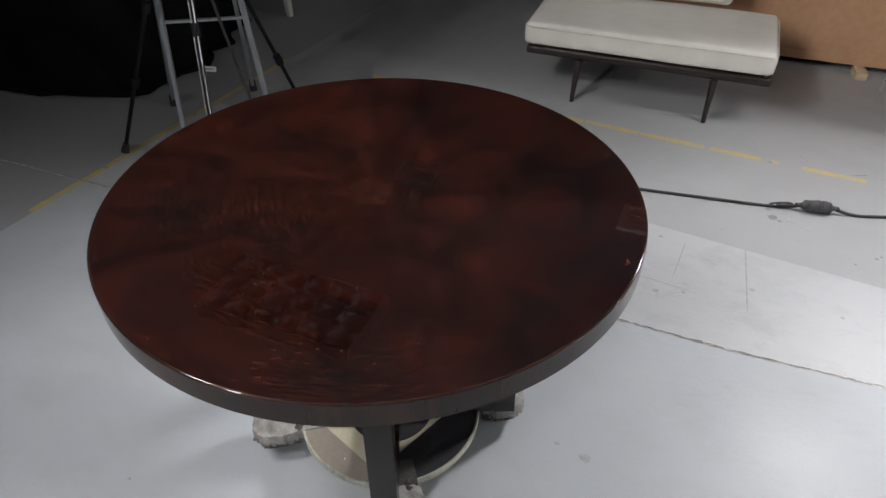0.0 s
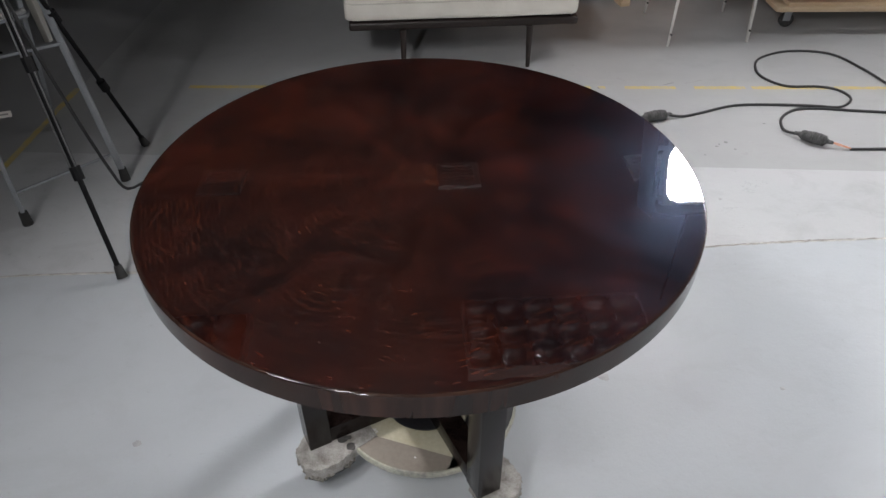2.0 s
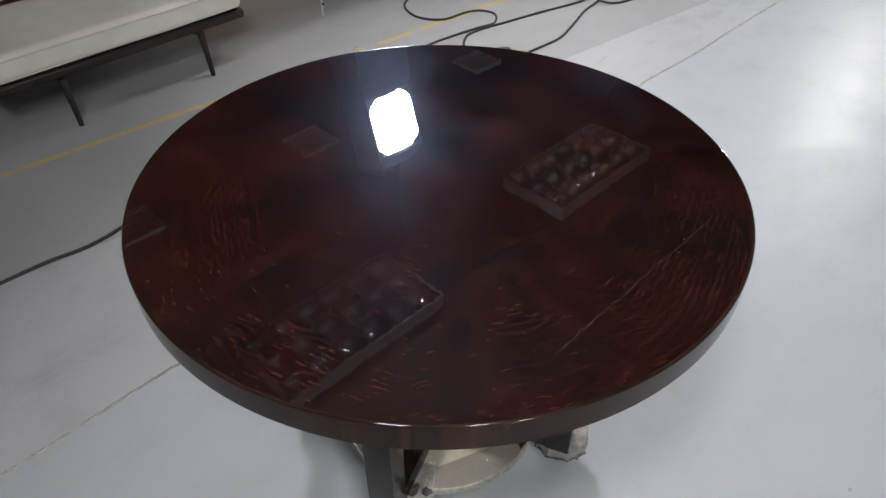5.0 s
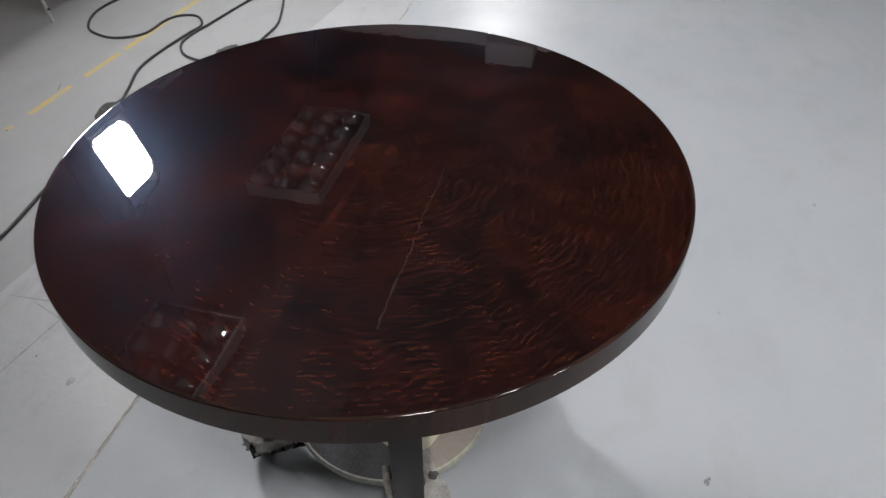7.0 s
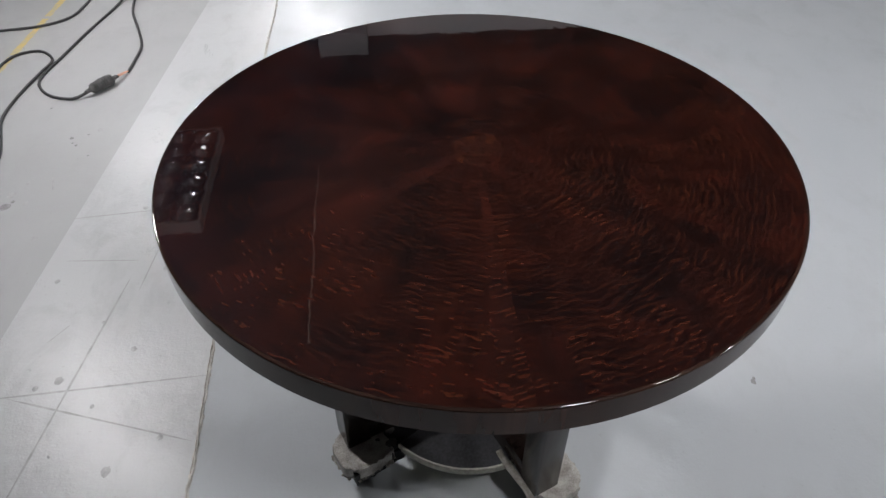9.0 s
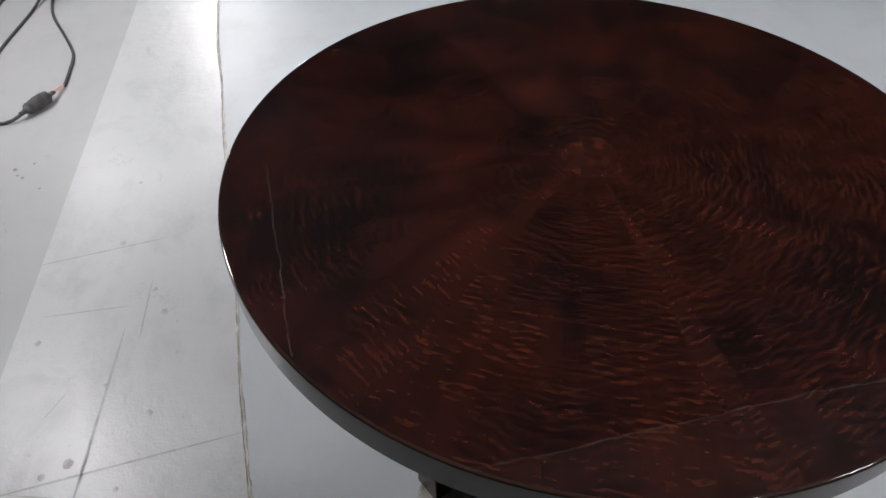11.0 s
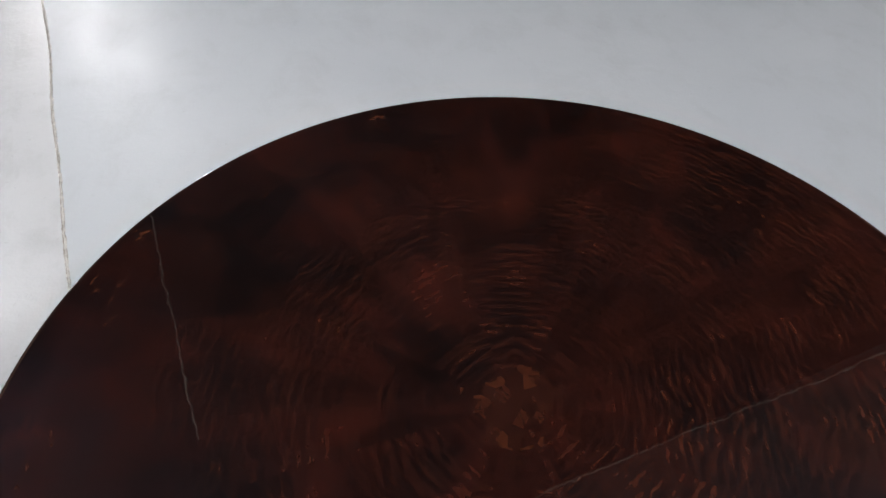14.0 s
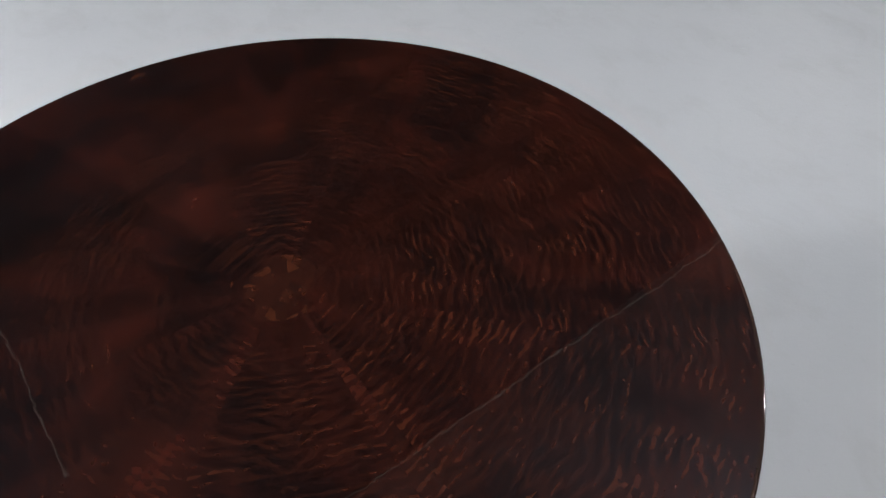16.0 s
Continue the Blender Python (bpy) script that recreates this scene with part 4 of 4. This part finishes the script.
def build_carton():
    c = thing("cardboard_carton", (1.10, 3.725, 0.045), 2.0, "very large brown cardboard carton on pale wooden blocks", "carton")
    outl = []
    hx, hy, r = 0.92, 0.36, 0.13
    for cx, cy, a0 in ((1, 1, 0), (-1, 1, 90), (-1, -1, 180), (1, -1, 270)):
        for k in range(7):
            a = math.radians(a0 + 15 * k)
            outl.append((cx * (hx - r) + r * math.cos(a), cy * (hy - r) + r * math.sin(a)))
    part("carton_side", prism_bm(outl, 0, 1.15, 0.01), CARDBOARD, c)
    part("base_band", prism_bm([(x * 1.006, y * 1.012) for x, y in outl], 0.0, 0.055, 0.002), CARDBOARD, c, "lower cardboard tray")
    return c


build_carton()
for q in ((1.47, 3.40, 8), (0.55, 3.42, -4), (1.85, 3.62, 3)):
    bl = part("wood_block", box_bm(0.065, 0.12, 0.044, (0, 0, 0), 0.003), PLY, None)
    bl.matrix_world = pose(q[0], q[1] - 0.075, 0.0221, 0, 0, q[2])
    tagged(bl, "short pale wooden block under the carton", "wood block", "blocks under the carton")

# ---- low chrome stool ----


def build_stool():
    s = thing("metal_stool", (1.83, 2.87, 0), 0, "low stool with slim satin chrome legs and smoked grey top", "stool")
    o = Vector((1.83, 2.87, 0))
    H = 0.432
    feet = [Vector(q) - o for q in ((1.562, 2.611, 0), (2.063, 2.645, 0), (2.10, 3.14, 0), (1.575, 3.15, 0))]
    tops = [Vector(q) - o for q in ((1.600, 2.680, H), (2.055, 2.690, H), (2.075, 3.09, H), (1.605, 3.10, H))]
    for f, tp in zip(feet, tops):
        lg = part("leg", bar_bm(f, tp, 0.013, 0.015, 0.019, 0.021, 0.002), CHROME, s)
        q = f.lerp(tp, 0.17)
        part("screw", lathe_bm([(0.0, 0.010), (0.005, 0.010), (0.006, 0.0), (0.0, 0.0)], 10), BLACK, lg).matrix_local = pose(q.x, q.y - 0.008, q.z, 90, 0, 0)
    for a, b in zip(tops, tops[1:] + tops[:1]):
        part("rail", bar_bm(a + Vector((0, 0, 0.004)), b + Vector((0, 0, 0.004)), 0.019, 0.012, bevel=0.002), CHROME, s)
        part("upper_rail", bar_bm(a + Vector((0, 0, 0.021)), b + Vector((0, 0, 0.021)), 0.017, 0.010, bevel=0.002), CHROME, s)
    part("top_panel", prism_bm([(q.x, q.y) for q in tops], H + 0.027, H + 0.037, 0.002), SMOKED, s, "smoked grey top panel", smooth=False)
    return s


build_stool()


def build_cart():
    c = thing("platform_cart", (2.91, 3.10, 0), -3, "low wheeled cart stacked with pale plywood boards", "cart")
    part("deck", box_bm(1.2, 0.62, 0.03, (0, 0, 0.125), 0.004), PLY, c)
    for q in ((-0.52, -0.26), (0.52, -0.26), (0.52, 0.26), (-0.52, 0.26)):
        f = join_bm(box_bm(0.06, 0.05, 0.006, (q[0], q[1], 0.105)), box_bm(0.045, 0.004, 0.06, (q[0] + 0.012, q[1] + 0.02, 0.075)), box_bm(0.045, 0.004, 0.06, (q[0] + 0.012, q[1] - 0.02, 0.075)))
        ca = part("caster", f, ALU, c)
        wh = lathe_bm([(0.0, -0.014), (0.038, -0.014), (0.045, -0.010), (0.046, 0.0), (0.045, 0.010), (0.038, 0.014), (0.0, 0.014)], 28)
        wh.transform(Matrix.Translation((q[0] + 0.018, q[1], 0.0465)) @ pose(0, 0, 0, 90, 0, 0))
        part("wheel", wh, RUBBER, ca)
    return c


build_cart()
for k, (dx, rz, z) in enumerate(((0.0, -2, 0.1405), (0.03, -5, 0.1655), (-0.02, 1, 0.1905))):
    bd = part("plywood_board", box_bm(1.1 - 0.04 * k, 0.56, 0.022, (0, 0, 0.0113), 0.002), PLY, None)
    bd.matrix_world = pose(2.93 + dx, 3.10, z, 0, 0, rz)
    tagged(bd, "pale plywood board lying on the cart", "board", "boards on the cart")



def build_film_sheet():
    """A crumpled clear sheet that hangs over the boards and the cart's near side."""
    rnd = random.Random(9)
    bm = bmesh.new()
    nx, ny = 46, 26
    grid = []
    for j in range(ny):
        v = j / (ny - 1)
        row = []
        for i in range(nx):
            u = i / (nx - 1)
            fall = max(0.0, (0.62 - v) / 0.62)
            x = -0.66 + 1.32 * u
            y = -0.345 + 0.36 * max(0.0, v - 0.62) / 0.38 - 0.05 * fall
            z = 0.222 - 0.185 * fall
            q = noise.noise_vector(Vector((x * 7, v * 9, 3.0)))
            w = noise.noise_vector(Vector((x * 24, v * 20, 8.0)))
            row.append(bm.verts.new((x + 0.02 * q.x, y - abs(0.022 * q.y) - 0.009 * abs(w.y), max(0.012, z + 0.016 * abs(q.z) + 0.006 * abs(w.z)))))
        grid.append(row)
    for a, b in zip(grid, grid[1:]):
        for i in range(nx - 1):
            bm.faces.new((a[i], a[i + 1], b[i + 1], b[i]))
    sh = part("plastic_sheet", bm, FILM, None)
    sh.matrix_world = pose(2.91, 3.10, 0, 0, 0, -3)
    tagged(sh, "crumpled clear plastic sheet hanging over the cart", "plastic sheet")


build_film_sheet()

# ---- ladder, tripod, dark cloth ----


def build_ladder():
    s = thing("step_ladder", (-1.68, 1.45, 0), 0, "small grey aluminium step ladder with black rubber feet", "ladder")
    o = Vector((-1.68, 1.45, 0))
    fl, fr, bl_, br = (Vector(q) - o for q in ((-1.588, 1.059, 0.03), (-1.283, 1.363, 0.03), (-2.052, 1.513, 0.03), (-1.752, 1.835, 0.03)))
    H = 1.12
    mid_f, mid_b = (fl + fr) / 2, (bl_ + br) / 2
    tl = Vector((-1.685, 1.250, H)) - o
    tr = Vector((-1.380, 1.345, H)) - o
    part("front_rail", bar_bm(fl, tl, 0.017, 0.027, bevel=0.004), ALU, s)
    part("front_rail", bar_bm(fr, tr, 0.017, 0.027, bevel=0.004), ALU, s)
    part("rear_rail", bar_bm(bl_, tl + Vector((-0.04, 0.04, 0)), 0.020, 0.028, bevel=0.004), ALU, s)
    part("rear_rail", bar_bm(br, tr + Vector((-0.04, 0.04, 0)), 0.020, 0.028, bevel=0.004), ALU, s)
    for t_, dep in ((0.56, 0.10), (0.97, 0.16)):
        a, b = fl.lerp(tl, t_), fr.lerp(tr, t_)
        part("step", bar_bm(a, b, 0.020, dep * 0.12, bevel=0.003), ALU, s)
    for q in (fl, fr, bl_, br):
        part("rubber_foot", lathe_bm([(0.0, -0.03), (0.021, -0.03), (0.020, -0.01), (0.017, 0.03), (0.0, 0.03)], 14), RUBBER, s).matrix_local = Matrix.Translation(q)
    part("strut", bar_bm(fl.lerp(tl, 0.10), fr.lerp(tr, 0.10), 0.008, 0.008, bevel=0.001), ALU, s, "thin pale strut between the front rails")
    lab = part("label", box_bm(0.082, 0.003, 0.028, (0, 0, 0), 0.001), PAPER, s, "small white label with unreadable print")
    lab.matrix_local = Matrix.Translation(Vector((-1.845, 1.610, 0.206)) - o) @ pose(0, 0, 0, -30, 6, 28)
    part("print", box_bm(0.055, 0.001, 0.008, (0, -0.0025, 0)), INK, lab, smooth=False)
    a, b = Vector((-1.715, 1.400, 0.690)) - o, Vector((-1.490, 1.475, 0.722)) - o
    rnd = random.Random(12)
    line = [a.lerp(b, k / 22) for k in range(23)]
    rad = [0.010 + 0.011 * abs(math.sin(k * 1.1 + rnd.random())) if k < 5 or k > 16 else 0.016 for k in range(23)]
    wrap = part("film_wrap", rough_up(tube_bm(line, rad, 12, 0.8), 0.006, 45, 3), CRINKLED, s, "crinkled white film round the step")
    tag = bar_bm(a.lerp(b, 0.26) + Vector((0.010, -0.014, 0.004)), a.lerp(b, 0.72) + Vector((0.010, -0.014, 0.004)), 0.006, 0.030, bevel=0.001)
    tg = part("step_label", tag, PAPER, s, "white label with unreadable print")
    part("print", bar_bm(a.lerp(b, 0.34) + Vector((0.0125, -0.0165, 0.005)), a.lerp(b, 0.62) + Vector((0.0125, -0.0165, 0.005)), 0.006, 0.009, bevel=0), INK, tg, smooth=False)
    part("step", bar_bm(a - Vector((0.01, 0, 0.010)), b + Vector((0.01, 0, -0.010)), 0.05, 0.012, bevel=0.003), ALU, s)
    return s


build_ladder()


def build_tripod():
    apex = Vector((-1.392, 1.146, 1.308))
    t = thing("light_tripod", (apex.x, apex.y, 0), 0, "black telescopic camera tripod with spread legs", "tripod")
    o = Vector((apex.x, apex.y, 0))
    for f in ((-1.933, 1.000, 0.012), (-1.099, 0.688, 0.012), (-1.269, 1.647, 0.012)):
        f = Vector(f)
        d = (apex - f).normalized()
        L = (apex - f).length
        lg = part("leg", tube_bm([f - o, f + d * L - o], 0.0095, 12), BLACK, t)
        if f.y < 0.8:
            # two thin bright tubes stand in for the highlights along the front leg
            part("tube", join_bm(tube_bm([f + d * 0.30 * L + Vector((0.010, -0.009, 0)) - o, f + d * 0.98 * L + Vector((0.010, -0.009, 0)) - o], 0.0028, 8),
                                 tube_bm([f + d * 0.30 * L - Vector((0.011, 0.007, 0)) - o, f + d * 0.98 * L - Vector((0.011, 0.007, 0)) - o], 0.0028, 8)), HIGHLIGHT_LINE, lg)
        for k in (0.29, 0.56):
            part("leg_lock", tube_bm([f + d * (k * L - 0.025) - o, f + d * (k * L + 0.025) - o], 0.019, 10), BLACK, lg)
        part("rubber_foot", tube_bm([f - o, f + d * 0.05 - o], [0.020, 0.014], 12), RUBBER, lg)
    part("head", tube_bm([apex - Vector((0, 0, 0.10)) - o, apex + Vector((0, 0, 0.12)) - o], 0.035, 14), BLACK, t)
    return t


build_tripod()


def build_cloth():
    """A heap under black cloth: a rounded long mound with folds."""
    t = thing("black_cloth_heap", (-3.42, 1.97, 0), 14, "large furniture pile draped in black cloth on the floor", "covered pile")
    bm = bmesh.new()
    n, rows = 72, 14
    hx, hy, H = 1.15, 0.75, 1.25
    grid = []
    for j in range(rows):
        u = j / (rows - 1)
        ring = []
        for i in range(n):
            a = 2 * math.pi * i / n
            ca, sa = math.cos(a), math.sin(a)
            e = (abs(ca) ** 4 + abs(sa) ** 4) ** -0.25
            shrink = 1 - 0.55 * max(0, u - 0.72) / 0.28 - 0.05 * u
            fold = 1 + 0.03 * math.sin(11 * a + 2 * math.sin(3 * a)) * (1 - u)
            ring.append(bm.verts.new((hx * ca * e * shrink * fold, hy * sa * e * shrink * fold, H * math.sin(u * math.pi / 2) + 0.003)))
        grid.append(ring)
    for a, b in zip(grid, grid[1:]):
        for i in range(n):
            bm.faces.new((a[i], a[(i + 1) % n], b[(i + 1) % n], b[i]))
    bm.faces.new(grid[-1])
    bm.faces.new(grid[0][::-1])
    bmesh.ops.recalc_face_normals(bm, faces=bm.faces[:])
    part("cloth", bm, CLOTH, t)
    line, rad = [], []
    for i in range(n + 1):
        a = 2 * math.pi * i / n
        ca, sa = math.cos(a), math.sin(a)
        e = (abs(ca) ** 4 + abs(sa) ** 4) ** -0.25 * (1.012 + 0.035 * math.sin(11 * a + 2 * math.sin(3 * a)) + 0.012 * math.sin(29 * a))
        line.append((hx * ca * e, hy * sa * e, 0.022 + 0.006 * math.sin(17 * a)))
        rad.append(0.026 + 0.010 * math.sin(13 * a))
    hem = tube_bm(line, rad, 10, 0.7)
    for v in hem.verts:
        v.co.z = max(v.co.z, 0.002)
    part("hem", hem, CLOTH, t, "rumpled black hem lying on the floor")
    return t


build_cloth()


def build_white_table():
    t = thing("low_side_table", (-2.56, 3.02, 0), 20, "low pale side table wrapped in film, standing in the dark", "side table")
    part("tabletop", box_bm(0.75, 0.55, 0.06, (0, 0, 0.33), 0.02), PAPER, t)
    for sx in (-0.3, 0.3):
        for sy in (-0.2, 0.2):
            part("leg", bar_bm((sx * 1.05, sy * 1.05, 0), (sx, sy, 0.301), 0.035, 0.035, 0.05, 0.05), PAPER, t)
    return t


build_white_table()

# ---- cables ----
R = 0.0068


def taped_plug(at, rz, label):
    p = thing("taped_plug", at, rz, label, "plug", "taped cable joints")
    prof = [(-0.090, 0.008), (-0.070, 0.011), (-0.050, 0.024), (-0.020, 0.029), (0.020, 0.030), (0.048, 0.027), (0.062, 0.012), (0.085, 0.008)]
    line, rad = [], []
    for a, b in zip(prof, prof[1:]):
        for k in range(4):
            t = k / 4
            line.append((a[0] + (b[0] - a[0]) * t, 0, 0.0275))
            rad.append(a[1] + (b[1] - a[1]) * t)
    line.append((prof[-1][0], 0, 0.0275))
    rad.append(prof[-1][1])
    bm = tube_bm(line, rad, 18, 0.90)
    for v in bm.verts:
        v.co += noise.noise_vector(v.co * 60) * 0.0035 + Vector((0, 0, 0.0012 * math.sin(v.co.x * 420 + v.co.y * 60)))
        v.co.z = max(v.co.z, 0.0008)
    part("tape_wrap", bm, TAPE, p, "dusty grey tape wrapping")
    return p


def on_floor(points, r=R):
    ease = [min(1.0, max(0.0, q[0] / 0.9)) * 0.046 for q in points]
    return glide([(q[0] - e, q[1] - e, q[2] if len(q) > 2 else r + 0.0004) for q, e in zip(points, ease)], 0.025)


taped_plug((1.219, 1.732, 0), 10, "bulky taped cable joint lying on the floor")
taped_plug((1.909, 1.474, 0), -38, "bulky taped cable joint with bare orange wires")
cb = part("power_cable", tube_bm(on_floor([(-1.42, 1.16, 1.30), (-1.40, 1.20, 0.9), (-1.36, 1.26, 0.45), (-1.30, 1.29, 0.10), (-1.25, 1.28), (-1.18, 1.34), (-1.08, 1.42), (-0.92, 1.49), (-0.56, 1.505),
                                           (-0.36, 1.485), (-0.12, 1.53), (0.20, 1.60), (0.49, 1.64), (0.77, 1.69), (1.01, 1.73), (1.13, 1.755), (1.19, 1.767, 0.022)]), R, 10), CABLE, None)
tagged(cb, "dusty black power cable running along the floor", "cable", "power cables")
cb = part("power_cable", tube_bm(on_floor([(1.34, 1.79, 0.022), (1.42, 1.80), (1.52, 1.83), (1.72, 1.895), (1.94, 1.89), (2.13, 1.857, 0.011), (2.26, 1.845), (2.36, 1.93), (2.34, 2.03), (2.25, 2.075), (2.09, 2.09),
                                           (2.01, 2.18), (2.00, 2.29), (2.08, 2.44), (2.29, 2.53), (2.52, 2.48), (2.61, 2.27), (2.66, 2.03), (2.76, 1.90), (2.92, 1.865), (3.05, 1.85), (3.13, 1.77),
                                           (3.09, 1.66), (2.95, 1.585, 0.027), (3.05, 1.50), (3.4, 1.45), (3.9, 1.5)]), R, 10), CABLE, None)
tagged(cb, "dusty black power cable looped on the floor", "cable", "power cables")
cb = part("power_cable", tube_bm(on_floor([(4.2, 1.35), (3.6, 1.50, 0.026), (3.08, 1.635, 0.026), (2.86, 1.69), (2.57, 1.755), (2.30, 1.805), (2.13, 1.838), (2.01, 1.83), (1.905, 1.75), (1.865, 1.64), (1.88, 1.585, 0.02), (1.90, 1.565, 0.025)]), R, 10), CABLE, None)
tagged(cb, "dusty black power cable ending in a taped joint", "cable", "power cables")
cb = part("power_cable", tube_bm(on_floor([(2.10, 1.442), (2.22, 1.436), (2.37, 1.437), (2.55, 1.49), (2.78, 1.572), (2.94, 1.60, 0.010), (3.10, 1.60, 0.045), (3.3, 1.70), (3.8, 1.85)]), R, 10), CABLE, None)
tagged(cb, "dusty black power cable with its end stripped", "cable", "power cables")
for k in (-1, 0, 1):
    wi = part("bare_wire", tube_bm(glide([(1.966, 1.428 + 0.003 * k, 0.03), (2.004, 1.414 + 0.009 * k, 0.018 + 0.004 * abs(k)), (2.059, 1.397 + 0.003 * k, 0.0095)], 0.01), 0.0022, 6), COPPER, None)
    tagged(wi, "thin bare orange wire between joint and cable", "wire", "bare wires")
lp = part("cable_knot", tube_bm(glide([(1.029, 1.698, 0.016), (1.059, 1.717, 0.016), (1.099, 1.722, 0.024), (1.119, 1.712, 0.026), (1.089, 1.702, 0.021), (1.054, 1.696, 0.018)], 0.01), 0.005, 8), CABLE, None)
tagged(lp, "small knot in the black cable", "cable")
